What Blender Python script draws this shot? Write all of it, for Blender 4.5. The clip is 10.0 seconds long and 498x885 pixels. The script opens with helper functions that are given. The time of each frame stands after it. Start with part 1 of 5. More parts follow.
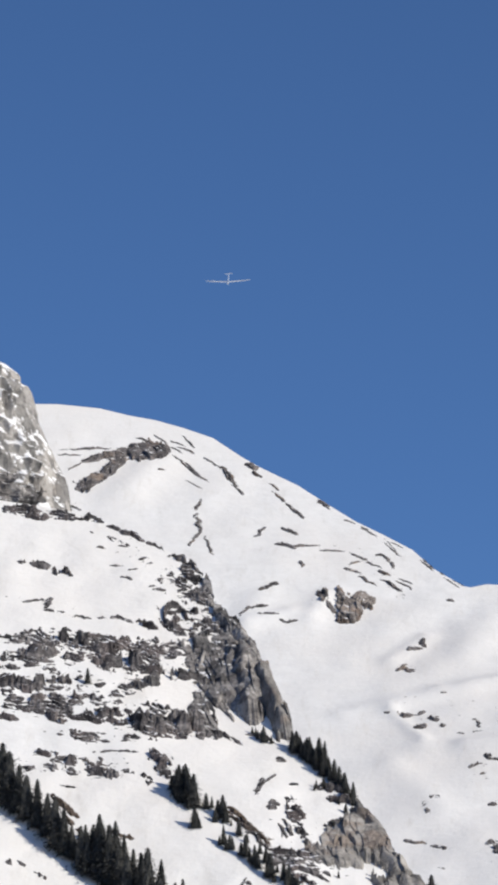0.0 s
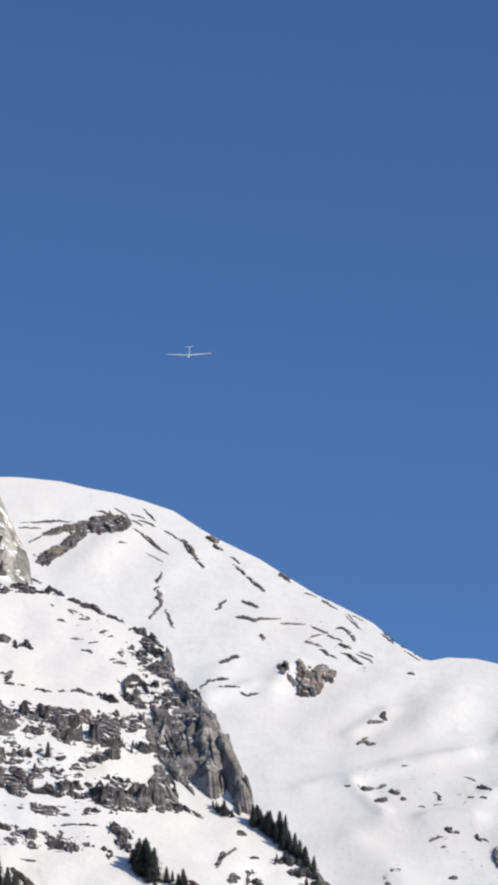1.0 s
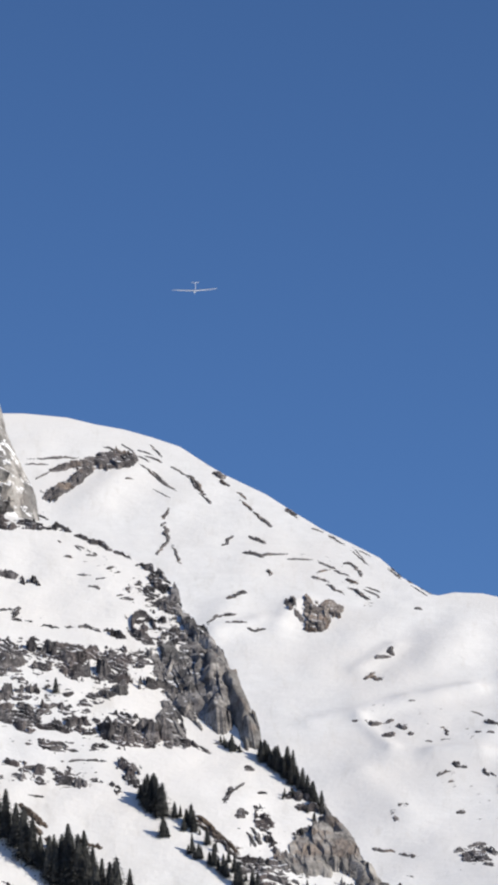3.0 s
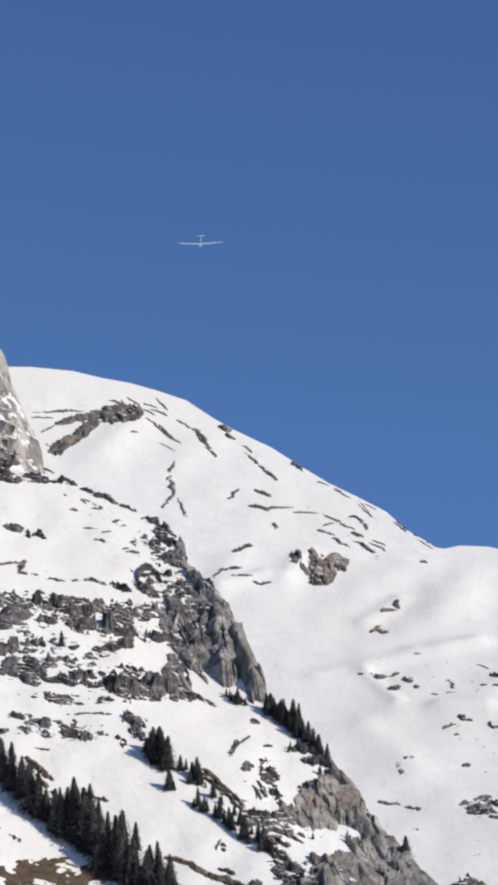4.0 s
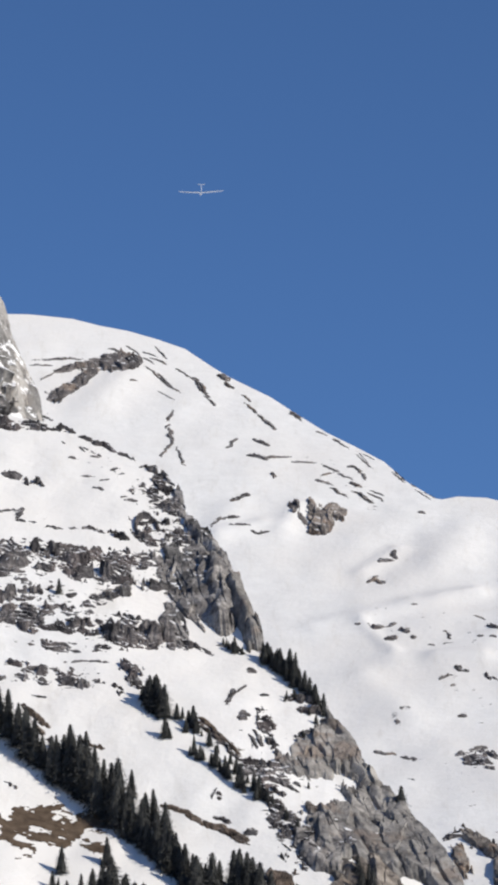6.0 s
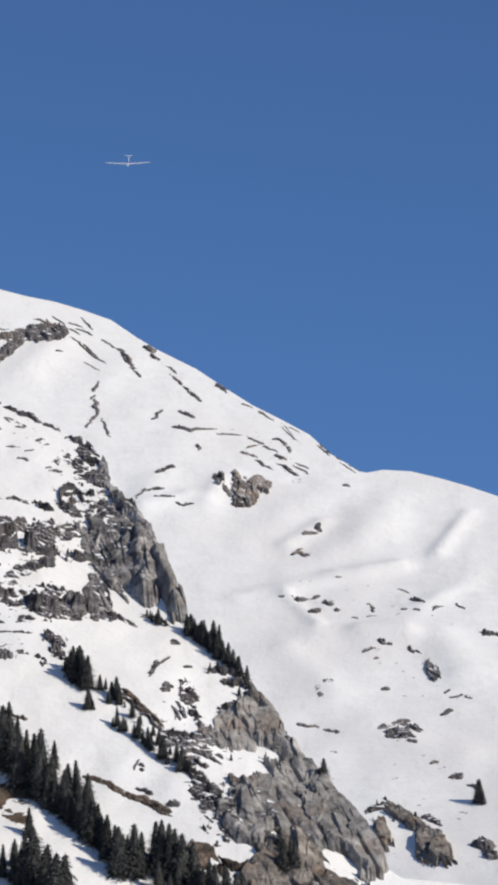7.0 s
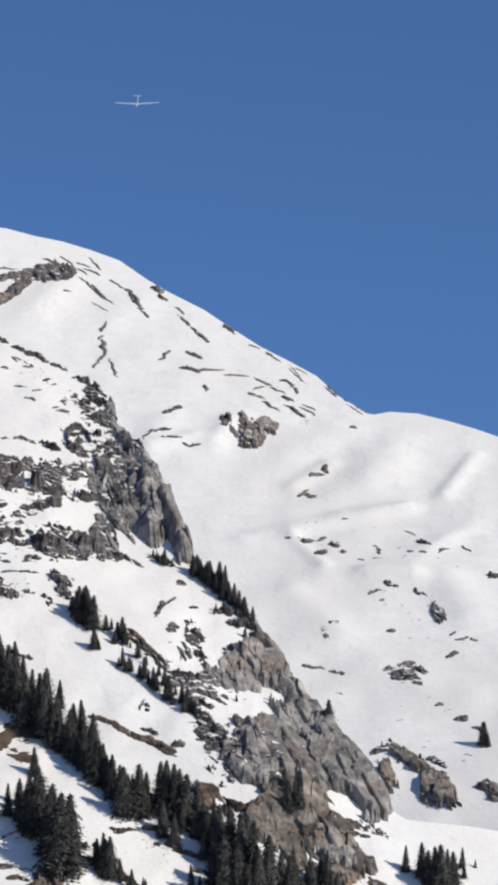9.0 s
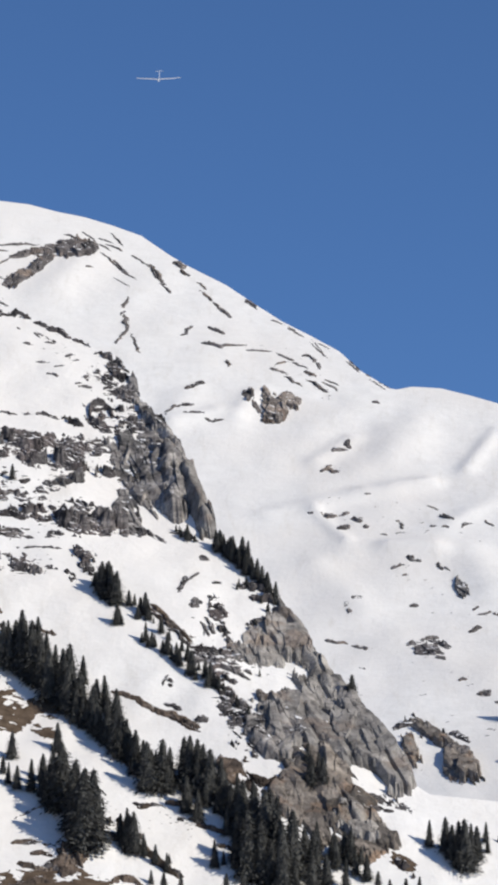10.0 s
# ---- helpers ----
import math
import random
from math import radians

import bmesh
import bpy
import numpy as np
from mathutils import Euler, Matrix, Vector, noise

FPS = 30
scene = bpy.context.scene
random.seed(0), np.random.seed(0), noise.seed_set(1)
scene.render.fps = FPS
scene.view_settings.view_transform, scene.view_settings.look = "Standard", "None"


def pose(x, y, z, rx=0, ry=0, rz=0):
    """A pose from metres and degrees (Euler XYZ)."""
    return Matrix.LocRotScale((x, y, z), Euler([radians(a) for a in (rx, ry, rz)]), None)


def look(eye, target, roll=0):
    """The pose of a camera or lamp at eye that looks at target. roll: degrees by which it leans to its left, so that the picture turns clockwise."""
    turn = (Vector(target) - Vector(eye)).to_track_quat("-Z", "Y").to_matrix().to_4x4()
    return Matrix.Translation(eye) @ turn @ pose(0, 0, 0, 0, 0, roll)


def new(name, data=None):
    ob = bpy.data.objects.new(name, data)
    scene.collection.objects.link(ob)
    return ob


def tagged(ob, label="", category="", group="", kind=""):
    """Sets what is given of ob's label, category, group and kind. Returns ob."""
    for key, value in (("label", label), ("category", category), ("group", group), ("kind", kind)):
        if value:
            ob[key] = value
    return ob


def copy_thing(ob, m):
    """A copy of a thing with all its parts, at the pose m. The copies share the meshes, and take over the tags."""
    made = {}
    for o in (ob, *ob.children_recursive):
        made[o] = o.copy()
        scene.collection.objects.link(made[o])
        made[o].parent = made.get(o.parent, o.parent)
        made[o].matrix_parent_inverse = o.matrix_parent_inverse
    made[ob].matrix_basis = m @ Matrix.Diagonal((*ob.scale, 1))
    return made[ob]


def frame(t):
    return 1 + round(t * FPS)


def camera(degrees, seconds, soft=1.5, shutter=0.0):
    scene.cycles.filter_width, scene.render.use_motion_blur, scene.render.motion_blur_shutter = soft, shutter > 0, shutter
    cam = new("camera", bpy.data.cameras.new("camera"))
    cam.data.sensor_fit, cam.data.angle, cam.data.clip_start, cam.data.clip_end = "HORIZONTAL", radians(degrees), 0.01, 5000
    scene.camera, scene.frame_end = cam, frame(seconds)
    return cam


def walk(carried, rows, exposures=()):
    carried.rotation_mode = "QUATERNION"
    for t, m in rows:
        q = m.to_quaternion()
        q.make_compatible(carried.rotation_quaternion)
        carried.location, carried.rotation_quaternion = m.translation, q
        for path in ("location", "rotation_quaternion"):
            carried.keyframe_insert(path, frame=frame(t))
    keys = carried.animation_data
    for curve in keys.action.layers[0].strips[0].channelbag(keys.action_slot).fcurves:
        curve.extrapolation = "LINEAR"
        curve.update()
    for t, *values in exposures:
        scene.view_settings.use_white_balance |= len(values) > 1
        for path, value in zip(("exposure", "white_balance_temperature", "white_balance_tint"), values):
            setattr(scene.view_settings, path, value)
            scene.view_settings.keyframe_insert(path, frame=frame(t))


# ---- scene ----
cam = camera(7.0, 10.0, 3.9)
ROWS = [
    (0, 1.2303, 15.8327, 0.6471),
    (0.2, 1.1362, 16.3493, 0.6415),
    (0.5, 1.1536, 17.2005, 0.6799),
    (0.7, 1.0798, 17.3097, 0.7916),
    (1, 0.6918, 16.8545, 0.7673),
    (1.2, 0.5216, 16.3594, 0.5589),
    (1.5, 0.6575, 16.0362, 0.4512),
    (1.7, 0.7950, 16.2463, 0.4184),
    (2, 0.7743, 16.4326, 0.7617),
    (2.5, 0.7926, 16.2343, 1.0779),
    (2.7, 0.7780, 16.1175, 0.9743),
    (3.8, 0.9418, 15.4459, 0.9627),
    (4, 0.9147, 15.2946, 0.9227),
    (4.5, 0.8909, 15.0775, 0.7991),
    (5, 0.8205, 14.9228, 0.6961),
    (5.2, 0.7915, 14.8693, 0.6613),
    (6.3, 0.6734, 14.5343, 0.3800),
    (6.5, 0.2992, 14.5407, 0.3374),
    (6.7, -0.0833, 14.4084, 0.3353),
    (7, -0.3524, 14.1765, 0.3098),
    (7.2, -0.4277, 14.0091, 0.2141),
    (7.5, -0.4008, 13.7833, 0.2267),
    (8, -0.3623, 13.6210, 0.0681),
    (8.5, -0.3324, 13.4988, -0.0132),
    (9, -0.3426, 13.3485, -0.0700),
    (9.5, -0.1886, 13.1492, -0.0644),
    (10, -0.0002, 12.9999, -0.0006),
]
EXPOSURES = [(0.0, 0.0), (1.0, 0.06), (2.0, 0.05), (3.5, 0.02), (5.0, 0.0), (8.0, 0.0), (10.0, 0.03)]
walk(cam, [(t, pose(0, 0, 1.6, 90 + pitch, roll, yaw)) for t, yaw, pitch, roll in ROWS], EXPOSURES)

# ---- sky and sun ----
SUN_TO = Vector((0.74, -0.38, 0.48)).normalized()
world = bpy.data.worlds.new("sky")
world.use_nodes = True
scene.world = world
wt = world.node_tree
sky = wt.nodes.new("ShaderNodeTexSky")
sky.sky_type = "NISHITA"
sky.sun_disc = False
sky.sun_elevation = math.asin(SUN_TO.z)
sky.sun_rotation = math.atan2(SUN_TO.x, SUN_TO.y)
sky.altitude, sky.air_density, sky.dust_density, sky.ozone_density = 2200, 0.8, 0.0, 3.0
wt.nodes["Background"].inputs[1].default_value = 0.0925
clear = wt.nodes.new("ShaderNodeMix")
clear.data_type, clear.blend_type = "RGBA", "MULTIPLY"
clear.inputs[0].default_value = 1.0
clear.inputs[7].default_value = (0.76, 1.0, 1.24, 1)
wt.links.new(sky.outputs[0], clear.inputs[6])
wt.links.new(clear.outputs[2], wt.nodes["Background"].inputs[0])
sun_data = bpy.data.lights.new("sun", "SUN")
sun_data.energy, sun_data.angle, sun_data.color = 4.42, radians(0.5), (1.0, 0.92, 0.8)
sun = new("sun", sun_data)
sun.matrix_world = look(SUN_TO * 100, (0, 0, 0))


# ---- materials ----
def material(name, rough=0.8):
    m = bpy.data.materials.new(name)
    m.use_nodes = True
    n = m.node_tree
    b = n.nodes["Principled BSDF"]
    b.inputs["Roughness"].default_value = rough
    b.inputs["Specular IOR Level"].default_value = 0.2
    return m, n, b


def noise_tex(n, scale, detail=6, rough=0.55, stretch=None):
    geo = n.nodes.new("ShaderNodeNewGeometry")
    t = n.nodes.new("ShaderNodeTexNoise")
    t.inputs["Scale"].default_value, t.inputs["Detail"].default_value, t.inputs["Roughness"].default_value = scale, detail, rough
    if stretch:
        mp = n.nodes.new("ShaderNodeMapping")
        mp.inputs["Scale"].default_value = stretch
        n.links.new(geo.outputs["Position"], mp.inputs["Vector"])
        n.links.new(mp.outputs[0], t.inputs["Vector"])
    else:
        n.links.new(geo.outputs["Position"], t.inputs["Vector"])
    return t.outputs["Fac"]


def slabs(n, scale):
    """Voronoi slabs, bent by noise: a random tone for each, and the distance to its edge."""
    geo = n.nodes.new("ShaderNodeNewGeometry")
    bend = n.nodes.new("ShaderNodeTexNoise")
    bend.inputs["Scale"].default_value, bend.inputs["Detail"].default_value = 0.4, 4
    n.links.new(geo.outputs["Position"], bend.inputs["Vector"])
    add = n.nodes.new("ShaderNodeVectorMath")
    add.operation = "MULTIPLY_ADD"
    add.inputs[1].default_value = (3.5, 3.5, 3.5)
    n.links.new(bend.outputs["Color"], add.inputs[0])
    n.links.new(geo.outputs["Position"], add.inputs[2])
    mp = n.nodes.new("ShaderNodeMapping")
    mp.inputs["Scale"].default_value = (1.0, 0.8, 0.55)
    mp.inputs["Rotation"].default_value = (0.2, 0.6, 0.3)
    n.links.new(add.outputs[0], mp.inputs["Vector"])
    out = []
    for feature, name in (("F1", "Color"), ("DISTANCE_TO_EDGE", "Distance")):
        v = n.nodes.new("ShaderNodeTexVoronoi")
        v.feature = feature
        v.inputs["Scale"].default_value = scale
        n.links.new(mp.outputs[0], v.inputs["Vector"])
        out.append(v.outputs[name])
    grey = n.nodes.new("ShaderNodeSeparateColor")
    n.links.new(out[0], grey.inputs[0])
    return grey.outputs[0], out[1]


def ramp(n, fac, stops):
    r = n.nodes.new("ShaderNodeValToRGB")
    while len(r.color_ramp.elements) < len(stops):
        r.color_ramp.elements.new(0.5)
    for e, (p, c) in zip(r.color_ramp.elements, stops):
        e.position, e.color = p, (*c, 1)
    n.links.new(fac, r.inputs[0])
    return r.outputs[0]


def mixed(n, a, b, fac, mode="MIX"):
    m = n.nodes.new("ShaderNodeMix")
    m.data_type, m.blend_type = "RGBA", mode
    for sock, v in ((m.inputs[0], fac), (m.inputs[6], a), (m.inputs[7], b)):
        if isinstance(v, (int, float)):
            sock.default_value = v
        elif isinstance(v, tuple):
            sock.default_value = (*v, 1)
        else:
            n.links.new(v, sock)
    return m.outputs[2]


def bumped(n, b, height, strength, dist):
    k = n.nodes.new("ShaderNodeBump")
    k.inputs["Strength"].default_value, k.inputs["Distance"].default_value = strength, dist
    n.links.new(height, k.inputs["Height"])
    n.links.new(k.outputs[0], b.inputs["Normal"])


def snow_material():
    m, n, b = material("snow", 0.6)
    dust = ramp(n, noise_tex(n, 0.012, 3), [(0.4, (0, 0, 0)), (0.68, (1, 1, 1))])
    fine = ramp(n, noise_tex(n, 0.12, 6, 0.65), [(0.35, (0.78, 0.772, 0.745)), (0.7, (0.86, 0.852, 0.825))])
    col = mixed(n, fine, (0.79, 0.768, 0.73), dust)
    runs = ramp(n, noise_tex(n, 0.16, 5, 0.7, (1, 0.2, 0.2)), [(0.56, (1, 1, 1)), (0.78, (0.88, 0.865, 0.84))])
    n.links.new(mixed(n, col, runs, 1.0, "MULTIPLY"), b.inputs["Base Color"])
    bumped(n, b, noise_tex(n, 0.3, 6, 0.65), 0.5, 0.6)
    return m


def rock_material(name, dark, mid, light, snowy=0.5, warm=(0.24, 0.19, 0.155), even=0.0, patch=0.38):
    """Layered limestone with streaks, cracks, painted-in shade and snow lying on the flat places."""
    m, n, b = material(name, 0.85)
    a = noise_tex(n, 0.22 - 0.08 * even, 8 - 4 * even, 0.7, (1, 1, 1.7))
    col = ramp(n, a, [(0.32, dark), (0.5, mid), (0.68, light)])
    stain = ramp(n, noise_tex(n, 0.09, 5, 0.6), [(0.54, (0, 0, 0)), (0.62, (1, 1, 1))])
    sep = n.nodes.new("ShaderNodeMath")
    sep.operation = "MULTIPLY"
    sep.inputs[1].default_value = 0.75
    n.links.new(stain, sep.inputs[0])
    col = mixed(n, col, warm, sep.outputs[0])
    # cracks, widened so the colour also carries some of the rocks' black shade
    crack_shade = ramp(n, noise_tex(n, 0.6, 9, 0.8, (1.3, 1.3, 0.5)), [(0.36 - 0.05 * even, (0.2, 0.19, 0.195)), (0.46 - 0.05 * even, (1, 1, 1))])
    col = mixed(n, col, crack_shade, 1.0, "MULTIPLY")
    # slabs of different tone, parted by dark joints
    cells, joints = slabs(n, 0.17 - 0.06 * even)
    low = 0.45 + 0.15 * even
    tone = ramp(n, cells, [(0.0, (low, low, low)), (0.45, (0.95, 0.94, 0.93)), (1.0, (1.25, 1.22, 1.17))])
    col = mixed(n, col, tone, 1.0, "MULTIPLY")
    col = mixed(n, col, ramp(n, joints, [(0.0, (0.18, 0.17, 0.17)), (0.06, (1, 1, 1))]), 0.2 + 0.2 * even, "MULTIPLY")
    # random dark blotches: wet streaks, plus black shade put into the colour
    wet_shade = ramp(n, noise_tex(n, 0.3, 6, 0.7, (1.2, 0.8, 0.45)), [(0.58, (1, 1, 1)), (0.66, (0.3, 0.29, 0.3))])
    col = mixed(n, col, wet_shade, 0.85, "MULTIPLY")
    geo = n.nodes.new("ShaderNodeNewGeometry")
    xyz = n.nodes.new("ShaderNodeSeparateXYZ")
    n.links.new(geo.outputs["Normal"], xyz.inputs[0])
    add = n.nodes.new("ShaderNodeMath")
    add.operation = "MULTIPLY_ADD"
    add.inputs[1].default_value = 0.95
    n.links.new(noise_tex(n, patch, 3, 0.5), add.inputs[0])
    n.links.new(xyz.outputs["Z"], add.inputs[2])
    if snowy:
        half = n.nodes.new("ShaderNodeMath")
        half.operation = "MULTIPLY"
        half.inputs[1].default_value = 0.5
        n.links.new(add.outputs[0], half.inputs[0])
        lie = ramp(n, half.outputs[0], [(0.84 - snowy * 0.2, (0, 0, 0)), (0.87 - snowy * 0.2, (1, 1, 1))])
        col = mixed(n, col, (0.82, 0.82, 0.82), lie)
    n.links.new(col, b.inputs["Base Color"])
    bumped(n, b, noise_tex(n, 0.6, 9, 0.7), 0.9 - 0.1 * even, 0.8)
    return m


def plain_material(name, a, c, scale=2.0, rough=0.8):
    m, n, b = material(name, rough)
    n.links.new(ramp(n, noise_tex(n, scale, 5, 0.65), [(0.35, a), (0.65, c)]), b.inputs["Base Color"])
    return m


SNOW = snow_material()
# the near-black tone stands in for shadows the height field cannot cast
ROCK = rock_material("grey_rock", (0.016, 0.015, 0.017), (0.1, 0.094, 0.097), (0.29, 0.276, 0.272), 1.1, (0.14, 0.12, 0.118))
# rock of the far mountain: haze is mixed into its colour, lifting the darks
FARROCK = rock_material("hazed_far_rock", (0.06, 0.056, 0.058), (0.14, 0.13, 0.13), (0.25, 0.235, 0.23), 0.8)
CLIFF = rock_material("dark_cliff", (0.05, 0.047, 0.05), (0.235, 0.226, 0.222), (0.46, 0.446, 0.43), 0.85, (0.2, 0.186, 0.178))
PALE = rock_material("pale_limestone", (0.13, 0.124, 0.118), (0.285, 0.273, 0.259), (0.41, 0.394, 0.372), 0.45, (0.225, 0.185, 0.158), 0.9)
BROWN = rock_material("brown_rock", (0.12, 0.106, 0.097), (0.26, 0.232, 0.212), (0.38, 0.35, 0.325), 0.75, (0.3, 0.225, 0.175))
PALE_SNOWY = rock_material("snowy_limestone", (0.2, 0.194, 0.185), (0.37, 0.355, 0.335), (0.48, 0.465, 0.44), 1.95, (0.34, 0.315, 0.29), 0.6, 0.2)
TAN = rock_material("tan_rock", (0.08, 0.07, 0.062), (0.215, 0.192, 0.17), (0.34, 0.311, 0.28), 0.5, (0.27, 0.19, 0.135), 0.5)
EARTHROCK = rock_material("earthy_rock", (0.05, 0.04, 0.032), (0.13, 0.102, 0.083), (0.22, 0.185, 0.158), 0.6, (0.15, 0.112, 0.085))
EARTH = plain_material("bare_earth", (0.065, 0.046, 0.032), (0.13, 0.096, 0.068), 0.5, 0.95)
NEEDLE = plain_material("spruce_needles", (0.03, 0.031, 0.031), (0.08, 0.081, 0.075), 0.6, 0.7)
BARK = plain_material("bark", (0.05, 0.035, 0.025), (0.11, 0.08, 0.06), 2.0, 0.9)
WHITE = plain_material("white_gelcoat", (0.7, 0.75, 0.83), (0.74, 0.78, 0.84), 1.0, 0.2)
CANOPY = plain_material("tinted_canopy", (0.03, 0.04, 0.05), (0.05, 0.06, 0.07), 1.0, 0.1)


# ---- shape of the land: plan in metres, camera at the origin, y towards the mountains ----
EYE = 1.6
NEAR_RIDGE = [(-164.5, 1003.0), (-121.7, 1007.1), (-84.2, 1009.9), (-63.7, 1007.5), (-59.3, 1005.7), (-54.0, 1002.7), (-47.3, 998.7), (-41.4, 994.6), (-37.0, 991.5), (-30.4, 985.0), (-27.7, 979.0), (-26.1, 968.6), (-21.4, 962.5), (-17.9, 957.1), (-15.0, 949.2), (-12.8, 940.1), (-10.7, 931.1), (-8.6, 923.6), (-7.3, 918.2), (-0.1, 908.6), (6.2, 899.1), (8.1, 894.2), (12.9, 883.8), (15.3, 876.1), (19.4, 869.0), (25.1, 858.5), (30.7, 848.3), (34.7, 837.7), (37.2, 835.5), (41.9, 835.6), (51.4, 835.8), (65.1, 834.7), (99.7, 833.9)]
FAR_RIDGE = [(-348.6, 2122.7), (-263.0, 2168.6), (-184.9, 2205.2), (-162.2, 2212.1), (-149.6, 2214.6), (-140.9, 2214.7), (-124.9, 2214.6), (-108.7, 2209.4), (-92.6, 2206.3), (-76.4, 2199.4), (-60.2, 2190.2), (-52.1, 2179.6), (-44.0, 2168.9), (-34.4, 2157.8), (-12.6, 2136.7), (2.7, 2115.4), (17.7, 2094.8), (32.4, 2078.9), (46.9, 2061.3), (57.9, 2037.0), (71.8, 2017.0), (75.1, 2015.8), (83.3, 2020.0), (97.7, 2019.0), (111.7, 2011.3), (125.9, 2001.4), (141.4, 1987.7), (234.2, 1917.7)]


def near_plane(x, y):
    return 96.0 + 0.80 * (y - 800.0) - 0.12 * x


def far_plane(x, y):
    return 206.0 + 0.70 * (y - 1600.0) - 0.015 * x - 0.00045 * x * (y - 1980.0)


def reach(ridge, b):
    """How far ahead the ridge line stands, along the bearing b = x / y."""
    return np.interp(b, [p[0] / p[1] for p in ridge], [p[1] for p in ridge])


def swell(x, y, size, seed):
    """Soft rolling ground, about -1 to 1."""
    s = np.zeros(np.broadcast(x, y).shape)
    rng = np.random.RandomState(seed)
    for k in range(9):
        a, f, p = rng.uniform(0, 6.283), rng.uniform(0.6, 2.2), rng.uniform(0, 6.283)
        s = s + np.sin((np.cos(a) * x + np.sin(a) * y) * 6.283 * f / size + p) / f
    return s / 4.0


def fade(v, a, b):
    t = np.clip((v - a) / (b - a), 0, 1)
    return t * t * (3 - 2 * t)


def fold(x, y, x0, y0, x1, y1, wide):
    """A soft ridge of snow along a line in plan, 0 to 1."""
    dx, dy = x1 - x0, y1 - y0
    t = np.clip(((x - x0) * dx + (y - y0) * dy) / (dx * dx + dy * dy), 0, 1)
    d2 = (x - x0 - t * dx) ** 2 + (y - y0 - t * dy) ** 2
    return np.exp(-d2 / (wide * wide))


def land(x, y):
    """Height of the ground."""
    x, y = np.asarray(x, float), np.asarray(y, float)
    b = np.clip(x / np.maximum(y, 1.0), -0.5, 0.5)
    rn, rf = reach(NEAR_RIDGE, b), reach(FAR_RIDGE, b)
    yn, yf = np.minimum(y, rn), np.minimum(y, rf)
    near = near_plane(b * yn, yn) + swell(x, y, 70, 3) * 1.7 * fade(rn - y, 5, 60) + swell(x, y, 23, 4) * 0.45 * fade(rn - y, 2, 20)
    near = near - 1.3 * (y - yn)
    far = far_plane(b * yf, yf) + (swell(x, y, 260, 5) * 3.0 + swell(x, y, 90, 6) * 0.5) * fade(rf - y, 10, 160) + swell(x, y, 31, 7) * 0.3 * fade(rf - y, 3, 30)
    far = far + 1.8 * fold(x, y, 124, 1968, 105, 1921, 5) * fade(rf - y, 5, 60)
    far = far + 2.1 * fold(x, y, 92, 2012, 72, 1950, 14) * fade(rf - y, 5, 60)
    far = far + 1.7 * fold(x, y, 32, 1883, 86, 1908, 7) * fade(rf - y, 5, 60)
    far = far + 0.8 * fold(x, y, 57, 1995, 33, 1964, 11) * fade(rf - y, 5, 60)
    far = far + 1.0 * fold(x, y, 85, 1954, 54, 1922, 10) * fade(rf - y, 5, 60)
    far = far + 0.9 * fold(x, y, 118, 1894, 94, 1856, 8) * fade(rf - y, 5, 60)
    far = far + 2.1 * fold(x, y, 47, 1837, 83, 1834, 11) * fade(rf - y, 5, 60)
    far = far + 1.7 * fold(x, y, 31, 1822, 50, 1781, 11) * fade(rf - y, 5, 60)
    far = far + 2.1 * fold(x, y, 100, 1828, 111, 1794, 11) * fade(rf - y, 5, 60)
    far = far + 2.1 * fold(x, y, -32, 2000, -40, 1972, 10) * fade(rf - y, 5, 60)
    far = far + 1.7 * fold(x, y, 63, 1744, 101, 1712, 13) * fade(rf - y, 5, 60)
    far = far + 1.7 * fold(x, y, -90, 2154, -107, 2116, 11) * fade(rf - y, 5, 60)
    far = far + 0.8 * fold(x, y, 8, 1879, 54, 1900, 6) * fade(rf - y, 5, 60)
    far = far + 1.2 * fold(x, y, 31, 1879, 45, 1846, 4) * fade(rf - y, 5, 60)
    far = far + 0.8 * fold(x, y, 54, 1902, 87, 1909, 6) * fade(rf - y, 5, 60)
    far = far + 0.6 * fold(x, y, 95, 1860, 119, 1885, 5) * fade(rf - y, 5, 60)
    far = far + 1.7 * fold(x, y, 50, 1956, 33, 1935, 6) * fade(rf - y, 5, 60)
    far = far + 1.7 * fold(x, y, 65, 1836, 85, 1832, 7) * fade(rf - y, 5, 60)
    far = far + 1.7 * fold(x, y, -17, 1982, -37, 1970, 6) * fade(rf - y, 5, 60)
    far = far + 1.7 * fold(x, y, 3, 2004, -6, 1978, 6) * fade(rf - y, 5, 60)
    far = far - 1.1 * (y - yf)
    valley = swell(x, y, 180, 8) * 1.2 * fade(np.hypot(x, y), 20, 120)
    return np.maximum(np.maximum(near, far), valley)


# ---- mesh helpers ----
def grid_mesh(name, X, Y, Z, mat, smooth=True):
    rows, cols = Z.shape
    me = bpy.data.meshes.new(name)
    co = np.stack([X, Y, Z], -1).reshape(-1, 3).astype(np.float32)
    i = np.arange(rows * cols).reshape(rows, cols)
    q = np.stack([i[:-1, :-1], i[:-1, 1:], i[1:, 1:], i[1:, :-1]], -1).reshape(-1)
    me.vertices.add(len(co))
    me.vertices.foreach_set("co", co.ravel())
    me.loops.add(len(q))
    me.loops.foreach_set("vertex_index", q.astype(np.int32))
    me.polygons.add(len(q) // 4)
    me.polygons.foreach_set("loop_start", np.arange(0, len(q), 4, dtype=np.int32))
    me.update(calc_edges=True)
    me.polygons.foreach_set("use_smooth", np.full(len(q) // 4, smooth))
    me.materials.append(mat)
    return me


